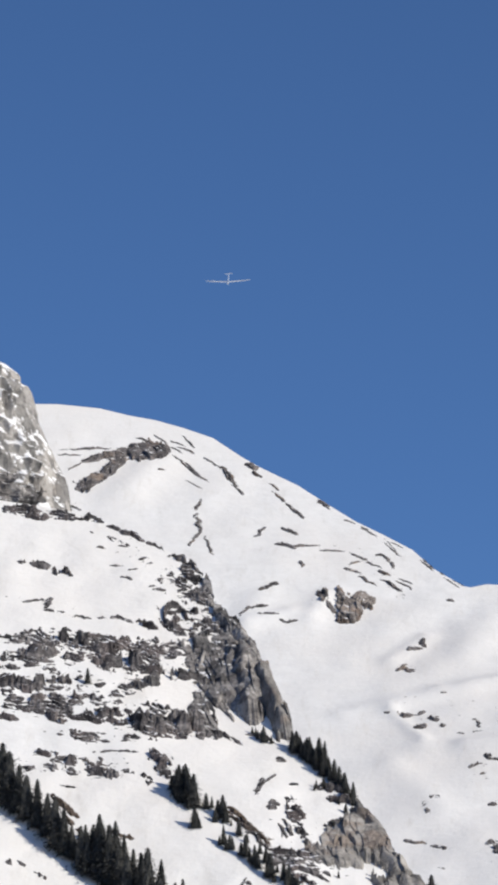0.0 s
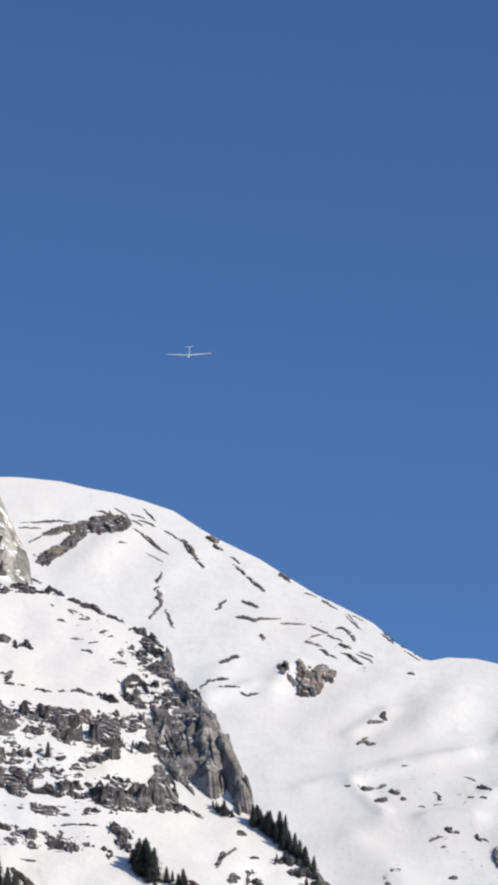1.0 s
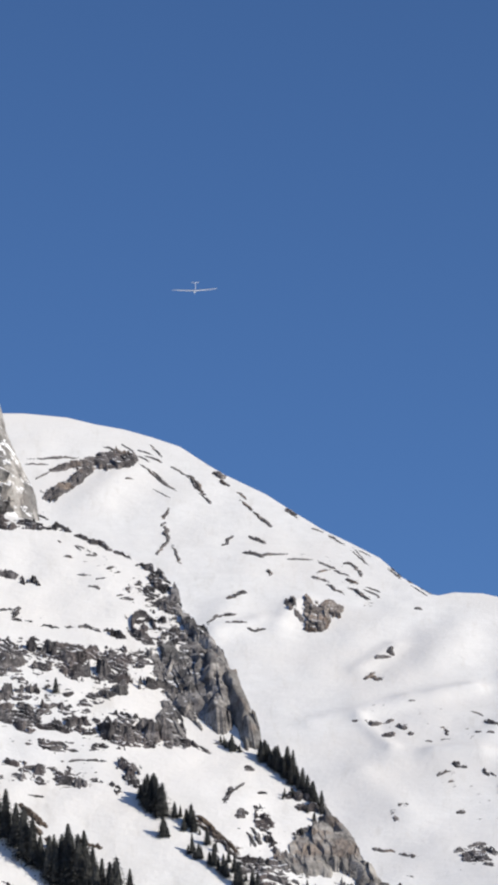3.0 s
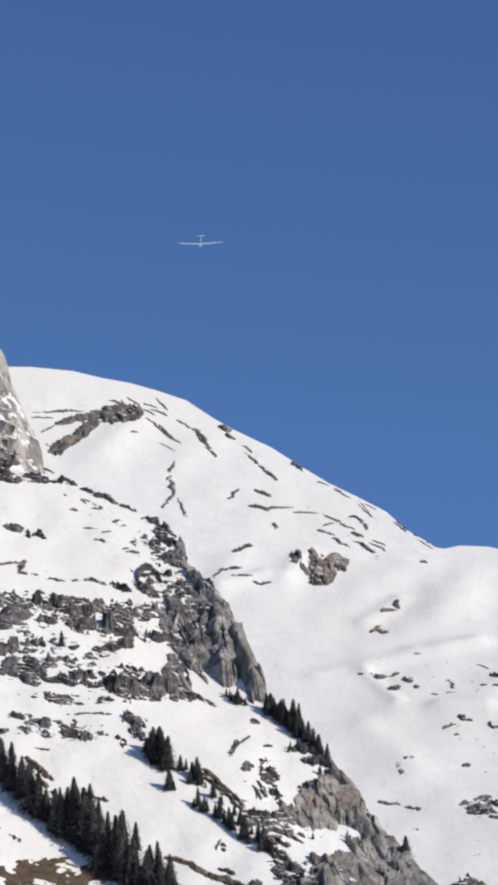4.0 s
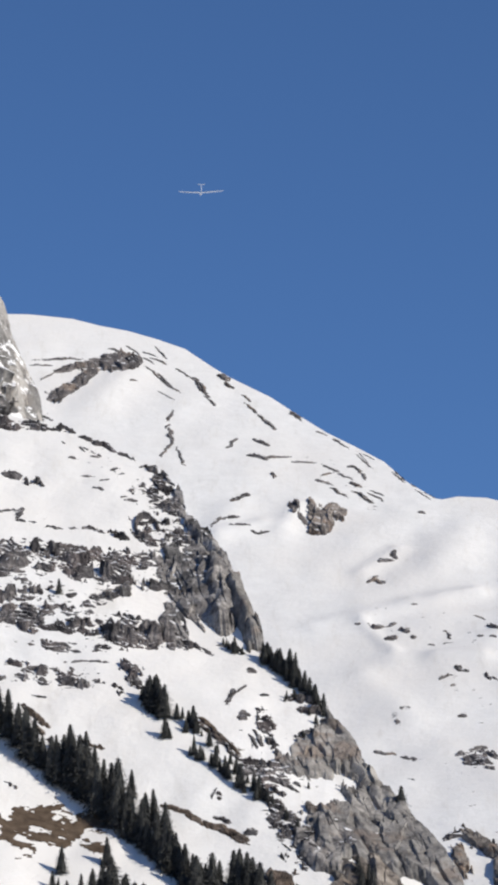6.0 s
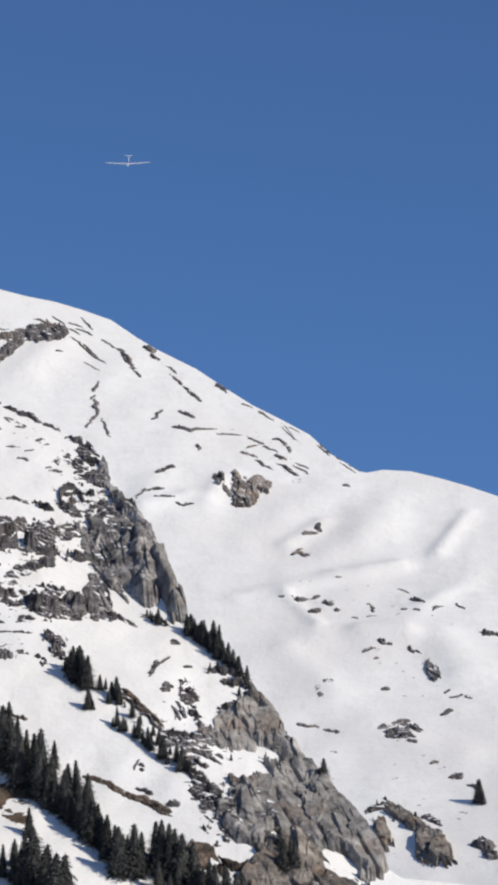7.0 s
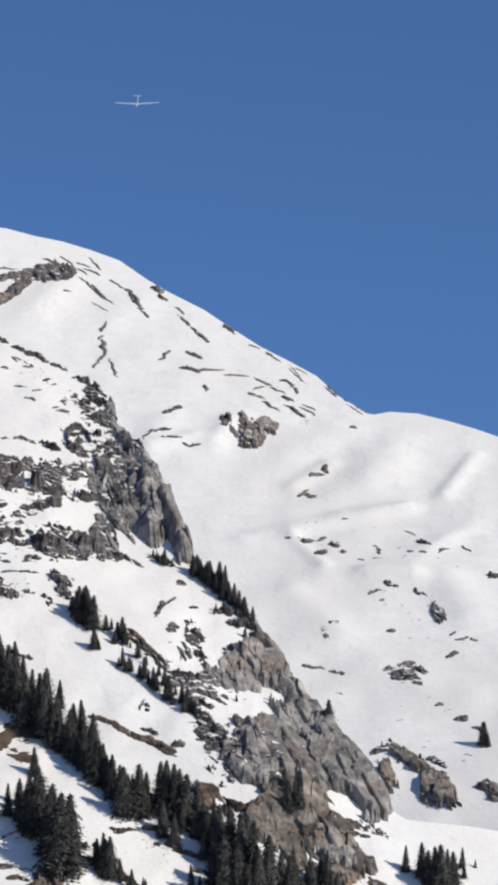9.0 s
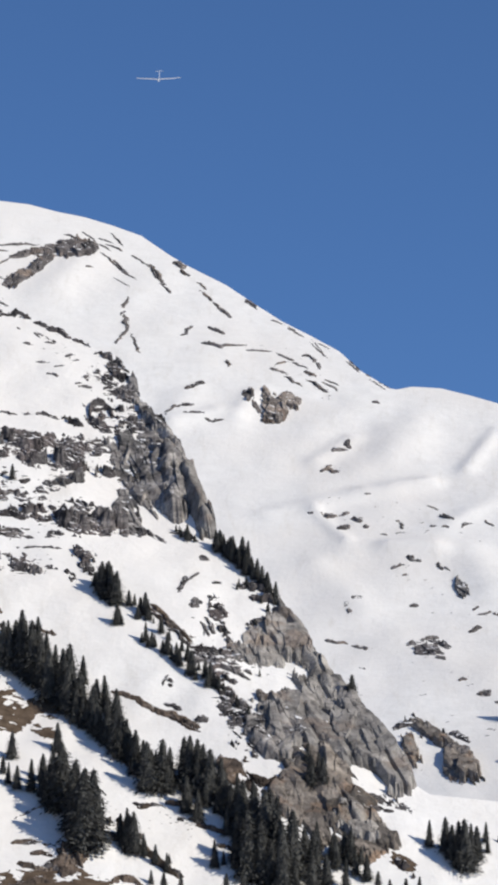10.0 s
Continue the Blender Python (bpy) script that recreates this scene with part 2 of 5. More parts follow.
def lattice(ix, iy, seed):
    h = (ix.astype(np.int64) * 374761393 + iy.astype(np.int64) * 668265263 + seed * 974711) & 0x7FFFFFFF
    h = ((h ^ (h >> 13)) * 1274126177) & 0x7FFFFFFF
    return ((h ^ (h >> 16)) & 0xFFFF) / 65535.0


def value_noise(x, y, seed):
    ix, iy = np.floor(x), np.floor(y)
    fx, fy = x - ix, y - iy
    fx, fy = fx * fx * (3 - 2 * fx), fy * fy * (3 - 2 * fy)
    a, b = lattice(ix, iy, seed), lattice(ix + 1, iy, seed)
    c, d = lattice(ix, iy + 1, seed), lattice(ix + 1, iy + 1, seed)
    return (a * (1 - fx) + b * fx) * (1 - fy) + (c * (1 - fx) + d * fx) * fy


def rough_noise(x, y, seed, octaves=4, gain=0.55):
    s, w, tot = 0, 1.0, 0.0
    for k in range(octaves):
        s = s + w * value_noise(x * 2.03 ** k, y * 2.03 ** k, seed + 17 * k)
        tot += w
        w *= gain
    return s / tot


def crest_noise(x, y, seed, octaves=4):
    s, w, tot = 0, 1.0, 0.0
    for k in range(octaves):
        s = s + w * (1 - np.abs(2 * value_noise(x * 2.1 ** k, y * 2.1 ** k, seed + 31 * k) - 1))
        tot += w
        w *= 0.55
    return s / tot


def part(name, bm, mat, parent, label=""):
    me = bpy.data.meshes.new(name)
    bm.to_mesh(me)
    bm.free()
    me.materials.append(mat)
    ob = new(name, me)
    ob.parent = parent
    return tagged(ob, label)


# ---- ground: one sheet from the valley over both mountains to the horizon ----
def ground():
    fine = np.linspace(-0.085, 0.075, 500)
    side = np.geomspace(0.003, 3.0, 40)
    b = np.concatenate([-0.085 - side[::-1], fine, 0.075 + side])
    rn, rf = reach(NEAR_RIDGE, np.clip(b, -0.5, 0.5)), reach(FAR_RIDGE, np.clip(b, -0.5, 0.5))
    one = np.ones_like(b)
    # rows of the sheet, so that both crests lie on a row
    rows = [y * one for y in np.concatenate([np.linspace(-4000, 60, 30)[:-1], np.linspace(60, 740, 70)[:-1]])]
    rows += [740 + (rn - 740) * t for t in np.append(np.linspace(0, 0.997, 260), (0.999, 1.0))]
    rows += [rn + (1500 - rn) * t for t in np.insert(np.linspace(0, 1, 50)[1:-1] ** 1.6, 0, 0.0006)]
    rows += [1500 + (rf - 1500) * t for t in np.append(np.linspace(0, 0.998, 330), (0.9992, 1.0))]
    rows += [rf + (4600 - rf) * t for t in np.insert(np.linspace(0, 1, 40)[1:] ** 1.6, 0, 0.0004)]
    Y = np.array(rows)
    X = b[None, :] * np.maximum(np.abs(Y), 700)
    me = grid_mesh("ground", X, Y, land(X, Y), SNOW)
    return tagged(new("ground", me), "white spring snow over two steep alpine mountainsides and the valley", "snow", kind="structure")


ground()


# ---- rock that breaks through the snow ----
def strata(X, Y, Z, step, seed, amount, lean=0.13):
    """Cuts a rock surface into beds: steep risers, level treads."""
    dip = lean * X + (rough_noise(X * 0.24 / (step + 0.4), Y * 0.13 / (step + 0.4), seed, 4) - 0.5) * step * 4.5
    q = (Z + dip) / step
    k = np.floor(q)
    tread = (k + fade(q - k, 0.3, 0.8)) * step - dip
    return Z + (tread - Z) * amount


def facets(X, Y, wide, long, seed, turn=0.35, tilt=1.0):
    """Tilted flat slabs of random lean in a cell pattern, about -1 to 1, with steps between them."""
    bx = (rough_noise(X / wide * 0.9, Y / long * 0.9, seed + 40, 3) - 0.5) * 0.9
    by = (rough_noise(X / wide * 0.9 + 37, Y / long * 0.9, seed + 41, 3) - 0.5) * 0.9
    c, n = math.cos(turn), math.sin(turn)
    u, v = X / wide, Y / long
    u, v = c * u - n * v + bx, n * u + c * v + by
    iu, iv = np.floor(u), np.floor(v)
    best = np.full(u.shape, 9.0)
    out = np.zeros(u.shape)
    for i in (-1, 0, 1):
        for j in (-1, 0, 1):
            ku, kv = iu + i, iv + j
            cu, cv = ku + 0.1 + 0.8 * lattice(ku, kv, seed), kv + 0.1 + 0.8 * lattice(ku, kv, seed + 1)
            d = (u - cu) ** 2 + (v - cv) ** 2
            h = (lattice(ku, kv, seed + 2) - 0.5) * 1.1 + tilt * ((u - cu) * (lattice(ku, kv, seed + 3) - 0.5) * 2.2 + (v - cv) * (lattice(ku, kv, seed + 4) - 0.35) * 1.6)
            near = d < best
            out = np.where(near, h, out)
            best = np.where(near, d, best)
    return out


# hollows of the cliffs where the snow lies: middle and half axes in plan
HOLLOWS = [(5.1, 865.2, 5.1, -2.0, -1.2, -5.8), (3.4, 836.0, 4.2, -0.4, -0.0, -2.7), (25.0, 837.2, 4.1, -3.5, -1.2, -2.5), (-22.0, 919.9, 4.3, -7.6, -1.5, -1.7), (75.3, 1646.6, 3.8, 1.3, 0.8, -11.4), (11.1, 840.9, 1.2, -0.7, -0.4, -1.8), (-38.2, 925.7, 6.7, 4.0, 0.3, -6.8)]


def snowed(X, Y, rel):
    """Sinks the rock below the snow inside the hollows."""
    for k, (x, y, ax, ay, bx, by) in enumerate(HOLLOWS):
        det = ax * by - ay * bx
        u, v = ((X - x) * by - (Y - y) * bx) / det, ((Y - y) * ax - (X - x) * ay) / det
        r = np.hypot(u, v) + (rough_noise(u * 1.8 + 7 * k, v * 1.8, 900 + k, 4) - 0.5) * 0.7
        f = fade(r, 0.85, 1.2)
        rel = rel * f - (1 - f) * 0.7
    return rel


def ledge(mat, x0, y0, x1, y1, high, broken, label, category="rock"):
    """A step of rock along a line in plan, thinning towards its ends: steep towards the valley, level behind."""
    seed = int(abs(x0 * 97 + y0 * 31 + x1 * 53)) % 9973
    length = math.hypot(x1 - x0, y1 - y0)
    ax, ay = (x1 - x0) / max(length, 0.1), (y1 - y0) / max(length, 0.1)
    if ax < 0:
        ax, ay, x0, y0 = -ax, -ay, x1, y1
    nx, ny = -ay, ax
    cell = max(0.16, high * 0.08)
    deep = high * 2.0
    pad = high * 0.6
    s = np.linspace(-pad, length + pad, int(np.clip((length + 2 * pad) / cell, 16, 150)))
    q = np.linspace(-0.9 * high, deep, int(np.clip(deep * 1.5 / cell, 20, 38)))
    S, Q = np.meshgrid(s, q)
    f = 1.0 / max(high * 1.5, 1.0)
    U = np.clip((S + pad) / (length + 2 * pad), 0, 1)
    lean = lattice(np.float64(seed), np.float64(3), 5) * 0.5 + 0.25
    ends = np.clip(np.where(U < lean, U / lean, (1 - U) / (1 - lean)) * 1.6, 0, 1) ** 0.5
    P = Q + (rough_noise(S * f * 0.5, Q * 0 + seed, seed, 4) - 0.5) * high * 2.2
    lump = rough_noise(S * f * 0.95 + Q * f * 0.4, Q * f * 1.2, seed + 3, 5, 0.6)
    tall = np.clip((lump - 0.2 - 0.34 * broken) / 0.2, -0.6, 1.1)
    face = fade(P + (rough_noise(S * f * 2, Q * f, seed + 15, 3) - 0.5) * high * 0.35, -0.3 * high, 0.1 * high)
    back = 1 - fade(P, 0.25 * deep, 0.95 * deep)
    thin = 0.25 + 1.15 * rough_noise(S * f * 0.3 + 40, Q * 0, seed + 6, 2)
    rel = high * (thin * 0.8 if y0 > 1500 else 1.0) * tall * face * back * ends
    X, Y = x0 + ax * S + nx * Q, y0 + ay * S + ny * Q
    X = X + (rough_noise(S * f * 2, Q * f * 2, seed + 9, 3) - 0.5) * high * 0.4
    base = land(X, Y)
    rel = rel + high * 0.22 * facets(X, Y, high * 0.5 + 0.3, high * 0.6 + 0.3, seed + 5) * np.clip(tall, 0, 1) * face * ends
    if high > 1.2 and y0 < 1500:
        # pockets of snow between the blocks
        rel = rel - high * fade(rough_noise(X * 0.45, Y * 0.38, seed + 13, 4, 0.6), 0.46, 0.55)
    rel = strata(X, Y, base + rel, max(high * 0.6, 0.5), seed, 0.45) - base
    return tagged(new("rock_outcrop", grid_mesh("rock_outcrop", X, Y, base + rel - 0.1 * high - 0.05 - 0.45 * high * (1 - ends), mat, False)), label, category, "rock outcrops in the snow")


def crag(mat, x, y, ax, ay, bx, by, relief, label, name="crag", bare=0.5, lean=0.25):
    """Bare rock on the slope, slabby or broken up by snow; a and b are its half axes in plan."""
    seed = int(abs(x * 97 + y * 31 + ax * 53)) % 9973
    la, lb = math.hypot(ax, ay), math.hypot(bx, by)
    cell = max(0.2, max(la, lb) / 90)
    S, Q = np.meshgrid(np.linspace(-1.3, 1.3, int(np.clip(2.6 * la / cell, 30, 200))), np.linspace(-1.3, 1.3, int(np.clip(2.6 * lb / cell, 30, 200))))
    X, Y = x + ax * S + bx * Q, y + ay * S + by * Q
    edge = np.hypot(S, Q) + (rough_noise(S * 2.3 + seed, Q * 2.3, seed, 5, 0.65) - 0.5) * (1.7 if name == "earth_patch" else 1.3)
    win = 1 - fade(edge, 0.8, 1.15)
    X = X + (rough_noise(X * 0.35, Y * 0.25, seed + 21, 3) - 0.5) * relief * 0.6
    base = land(X, Y)
    if name == "earth_patch":
        holes = fade(rough_noise(X * 0.22, Y * 0.4, seed + 6, 4), 0.26, 0.38)
        Z = base + (rough_noise(X * 0.5, Y * 0.4, seed + 2, 5) - 0.12) * relief * win - (1 - win * holes) * 0.5
    elif mat is ROCK:
        # blotches of rock between pillows of snow, stepped by its beds
        blot = rough_noise(X * 0.42, Y * 0.36, seed + 7, 3, 0.55) - 0.5
        rel = relief * (2.9 * blot + 0.3 * facets(X, Y, 1.5, 2.0, seed + 4) + 2.0 * (bare - 0.36))
        Z = strata(X, Y, base + rel, 1.3, seed, 0.7, lean)
        Z = base + (Z - base) * win - (1 - win) * (relief * 1.2 + 0.3)
    else:
        g = relief if relief < 2.1 else 2.1
        big = facets(X, Y, 4.0 * g, 7.5 * g, seed + 4, -0.6)
        small = facets(X, Y, 1.5 * g, 2.6 * g, seed + 9, -0.5)
        rift = np.abs(2 * rough_noise(X * 0.16 / g + Y * 0.07 / g, Y * 0.03 / g, seed + 14, 2) - 1)
        rel = relief * (1.1 * big + 0.22 * small + 0.5 * (rough_noise(X * 0.35 / g, Y * 0.25 / g, seed + 7, 4) - 0.5) + 2.0 * (bare - 0.2) - 1.0 * (1 - fade(rift, 0, 0.09)))
        Z = base + snowed(X, Y, rel * win - (1 - win) * (relief * 1.2 + 0.3))
    return tagged(new(name, grid_mesh(name, X, Y, Z, mat, False)), label, "earth" if name == "earth_patch" else "rock")


def hollow(mat, x, y, r, label):
    """A broken ring of rock round a melted hollow, with a stone in its middle."""
    S, Q = np.meshgrid(np.linspace(-1.6, 1.6, 110), np.linspace(-1.6, 1.6, 110))
    X, Y = x + r * S, y + r * 1.75 * Q
    R = np.hypot(S, Q) + (rough_noise(S * 1.6 + 5, Q * 1.6, 801, 4) - 0.5) * 0.28
    A = np.arctan2(Q, S)
    lip = np.exp(-((R - 1.0) / 0.2) ** 2) * (0.55 + 0.6 * rough_noise(A * 1.1 + 9, R * 2, 807, 3)) * (1 - 0.9 * np.exp(-((A + 0.5) / 0.45) ** 2))
    stone = np.exp(-(((S - 0.15) / 0.42) ** 2 + ((Q + 0.05) / 0.36) ** 2))
    Z = land(X, Y) + r * (1.0 * lip + 0.75 * stone + 0.12 * facets(X, Y, 0.7, 0.9, 811) - 0.4)
    return tagged(new("rock_ring", grid_mesh("rock_ring", X, Y, Z, mat, False)), label, "rock")


def tower(x, y, foot, tall, profile, mat, calm, label, name="rock_peak", parent=None):
    """A steep rock peak. profile: (height, radius) knots of its outline, metres above the foot."""
    A, K = np.meshgrid(np.linspace(-3.3, 0.5, 240), np.linspace(0, 1, 230))
    H = tall * K
    wild = 1 - fade(A + 0.3 * (rough_noise(A * 0, K * 6 + 2, 405) - 0.5), calm - 0.22, calm)
    slab = crest_noise(A * 2.2 + 30, K * 3.0, 411, 3) - 0.6
    block = rough_noise(A * 8 + 9, K * 13.0, 417, 4, 0.5) - 0.5
    r = np.interp(H, [p[0] for p in profile], [p[1] for p in profile])
    r = r * (1 + (0.05 + 0.07 * wild) * slab + (0.05 + 0.04 * wild) * block) - (1 - fade(A, -2.2, -0.2)) * 1.5
    # shelves: a sheer riser, then a sloping tread where snow can lie
    q = H / 6.2 + 4.0 * rough_noise(A * 4 + 5, K * 2.5, 437, 3)
    f = q - np.floor(q)
    r = r + wild * 3.8 * (f - fade(f, 0.5, 1.0)) * fade(rough_noise(A * 7 + 2, K * 7, 441, 3), 0.36, 0.62)
    X, Y = x + r * np.cos(A), y + r * np.sin(A)
    Z = foot + H + 1.2 * (rough_noise(A * 3, K * 5, 423) - 0.5)
    Z = Z + (strata(X, Y, Z, 4.2, 431, 0.85) - Z) * (0.1 + 0.2 * wild)
    ob = new(name, grid_mesh(name, X, Y, Z, mat, False))
    ob.parent = parent
    return tagged(ob, label, "" if parent else "rock peak")


def rib(mat, x0, y0, x1, y1, high, left, right, label):
    """A buttress that runs down the slope: a sheer side towards -x, a broad slab towards +x."""
    seed = int(abs(x0 * 97 + y0 * 31 + x1 * 53)) % 9973
    length = math.hypot(x1 - x0, y1 - y0)
    ax, ay = (x1 - x0) / length, (y1 - y0) / length
    nx, ny = (-ay, ax) if -ay > 0 else (ay, -ax)
    S, Q = np.meshgrid(np.linspace(-0.12, 1.12, 130) * length, np.linspace(-left * 1.5, right * 1.3, 70))
    X, Y = x0 + ax * S + nx * Q, y0 + ay * S + ny * Q
    P = Q + (rough_noise(S * 0.16, Q * 0 + 3, seed, 4) - 0.5) * (left + right) * 0.45
    up = fade(P, -left, 0) * (1 - 0.8 * fade(P, 0, right)) * (1 - fade(P, right * 0.75, right * 1.05))
    ends = fade(S / length + (rough_noise(Q * 0.3, S * 0, seed + 1) - 0.5) * 0.2, -0.08, 0.12) * (1 - fade(S / length + (rough_noise(Q * 0.35, S * 0, seed + 2) - 0.5) * 0.25, 0.88, 1.06))
    rough = high * (0.3 * facets(X, Y, 3.6, 8.0, seed + 5, -0.6) + 0.08 * facets(X, Y, 1.5, 2.6, seed + 6, -0.5))
    rough = rough - high * 0.35 * (1 - fade(np.abs(2 * rough_noise(X * 0.1 + Y * 0.06, Y * 0.03 - X * 0.05, seed + 14, 2) - 1), 0, 0.08))
    base = land(X, Y)
    Z = base + (high * up + rough * fade(up, 0, 0.3)) * ends
    Z = base + snowed(X, Y, (Z - base) * fade(up * ends, 0.0, 0.15) - (1 - fade(up * ends, 0.0, 0.2)) * 0.8)
    return tagged(new("rock_buttress", grid_mesh("rock_buttress", X, Y, Z, mat, False)), label, "rock")


def rubble(mat, x, y, ax, ay, bx, by, count, size, label):
    """Loose stones and rock tips that show through the snow, strewn over an oval in plan."""
    seed = int(abs(x * 97 + y * 31)) % 9973
    rng = np.random.RandomState(seed)
    faces0 = [(0, 2, 4), (2, 1, 4), (1, 3, 4), (3, 0, 4), (2, 0, 5), (1, 2, 5), (3, 1, 5), (0, 3, 5)]
    tips = np.array([(1, 0, 0), (-1, 0, 0), (0, 1, 0), (0, -1, 0), (0.2, 0, 1), (0, 0, -1)], float)
    a, r = rng.uniform(0, 6.283, count), np.sqrt(rng.uniform(0, 1, count))
    s, q = r * np.cos(a), r * np.sin(a)
    keep = rough_noise(s * 3 + 50, q * 3 + 50, seed) > 0.42
    px, py = x + ax * s + bx * q, y + ay * s + by * q
    pz = land(px, py)
    verts, faces = [], []
    for i in np.flatnonzero(keep):
        g = size * rng.uniform(0.35, 1.0) ** 2
        v = tips * rng.uniform(0.6, 1.3, (6, 3)) * (g * rng.uniform(0.9, 2.6), g * 0.9, g * rng.uniform(0.25, 0.55))
        k = len(verts)
        verts += [tuple(p) for p in v + (px[i], py[i], pz[i])]
        faces += [tuple(k + j for j in f) for f in faces0]
    me = bpy.data.meshes.new("stones")
    me.from_pydata(verts, [], faces)
    me.materials.append(mat)
    return tagged(new("stones", me), label, "stones", kind="stuff")


# ---- spruce trees ----
def spruce(seed, tall, slim, full):
    """A spruce at the origin: a tapered trunk and a crown of drooping boughs."""
    rng = random.Random(seed)
    tree = new("spruce")
    bm = bmesh.new()
    bmesh.ops.create_cone(bm, segments=7, radius1=tall * 0.018, radius2=tall * 0.002, depth=tall * 1.06, cap_ends=True, matrix=Matrix.Translation((0, 0, tall * 0.43)))
    part("trunk", bm, BARK, tree)
    bm = bmesh.new()
    # a ragged inner cone that keeps the crown closed
    rings = []
    for k in [i / 9 for i in range(10)]:
        rr = slim * tall * 0.6 * (1 - k) ** full + 0.002 * tall
        rings.append([bm.verts.new((math.cos(j * 0.785) * rr * rng.uniform(0.7, 1.15), math.sin(j * 0.785) * rr * rng.uniform(0.7, 1.15), tall * (0.06 + 0.92 * k))) for j in range(8)])
    for lo, hi in zip(rings, rings[1:]):
        for j in range(8):
            bm.faces.new((lo[j], lo[(j + 1) % 8], hi[(j + 1) % 8], hi[j]))
    # boughs of small drooping tufts
    z = tall * 0.045
    while z < tall * 0.99:
        k = z / tall
        r = slim * tall * (1 - k) ** full * rng.uniform(0.65, 1.15) + 0.012 * tall
        n = max(5, int(15 - 9 * k))
        a0 = rng.uniform(0, 6.28)
        for i in range(n):
            a = a0 + 6.283 * i / n + rng.uniform(-0.3, 0.3)
            ln = r * rng.uniform(0.55, 1.25)
            droop = ln * rng.uniform(0.15, 0.7)
            for f in (0.45, 0.7, 0.92):
                c, s = math.cos(a + rng.uniform(-0.25, 0.25)), math.sin(a + rng.uniform(-0.25, 0.25))
                g = tall * rng.uniform(0.016, 0.034) * (1.15 - 0.6 * k)
                p = Vector((c * ln * f, s * ln * f, z - droop * f * f))
                out = Vector((c, s, -rng.uniform(0.2, 1.1))) * g * 1.3
                side = Vector((-s, c, rng.uniform(-0.5, 0.5))) * g * 0.75
                lift = Vector((0, 0, g * rng.uniform(0.2, 0.6)))
                v = [bm.verts.new(q) for q in (p - out * 0.6, p + side - lift, p + out, p - side - lift)]
                bm.faces.new((v[0], v[1], v[2]))
                bm.faces.new((v[0], v[2], v[3]))
        z += tall * rng.uniform(0.012, 0.021)
    v = [bm.verts.new(p) for p in ((0.014 * tall, 0, tall * 0.94), (-0.008 * tall, 0.012 * tall, tall * 0.94), (-0.008 * tall, -0.012 * tall, tall * 0.94), (0, 0, tall * 1.02))]
    for f in ((0, 1, 3), (1, 2, 3), (2, 0, 3), (0, 2, 1)):
        bm.faces.new([v[j] for j in f])
    part("crown", bm, NEEDLE, tree, "dense dark green drooping boughs")
    return tagged(tree, "dark green spruce standing on the snowy slope", "tree", "spruces on the mountainside")


KINDS = [spruce(11, 10.0, 0.24, 0.7), spruce(23, 10.0, 0.28, 0.6), spruce(35, 10.0, 0.2, 0.75), spruce(47, 10.0, 0.3, 0.62), spruce(59, 10.0, 0.25, 0.52)]
STOOD = [0]


def stand(x, y, tall):
    """Stands a spruce of that height on the ground."""
    k = STOOD[0]
    STOOD[0] += 1
    rng = random.Random(k * 13 + 5)
    kind = KINDS[k % 5]
    s = tall / 10.0
    m = pose(x, y, float(land(x, y)) - 0.02 * tall, rng.uniform(-2, 2), rng.uniform(-2, 2), rng.uniform(0, 360))
    ob = kind if k < 5 else copy_thing(kind, m)
    ob.matrix_basis = m @ Matrix.Diagonal((s * rng.uniform(0.9, 1.15), s * rng.uniform(0.9, 1.15), s, 1))
    if tall < 5:
        tagged(ob, "small dark spruce among rocks on the snowy slope")
    elif tall > 13:
        tagged(ob, "tall dark green spruce in a dense stand")
    return ob


# ---- glider ----
def tube(bm, stations, segments=14):
    """A closed body through (y, z, half width, half height) stations."""
    rings = []
    for y, z, w, h in stations:
        rings.append([bm.verts.new((w * math.cos(6.283 * i / segments), y, z + h * math.sin(6.283 * i / segments))) for i in range(segments)])
    for a, b in zip(rings, rings[1:]):
        for i in range(segments):
            bm.faces.new((a[i], a[(i + 1) % segments], b[(i + 1) % segments], b[i]))
    bm.faces.new(rings[0])
    bm.faces.new(rings[-1][::-1])


def blade(bm, root, tip, chord0, chord1, thick):
    """A tapered wing of lens section between two points; chord along y."""
    ends = []
    for p, c, th in ((root, chord0, thick), (tip, chord1, thick * chord1 / chord0)):
        up = Vector((0, 0, 1)) if abs(tip[2] - root[2]) < abs(tip[0] - root[0]) else Vector((1, 0, 0))
        ends.append([bm.verts.new(Vector(p) + Vector((0, c * a, 0)) + up * th * b) for a, b in ((0.35, 0), (0.2, 0.5), (-0.1, 0.45), (-0.65, 0), (-0.1, -0.35), (0.2, -0.4))])
    a, b = ends
    for i in range(6):
        bm.faces.new((a[i], a[(i + 1) % 6], b[(i + 1) % 6], b[i]))
    bm.faces.new(a[::-1])
    bm.faces.new(b)


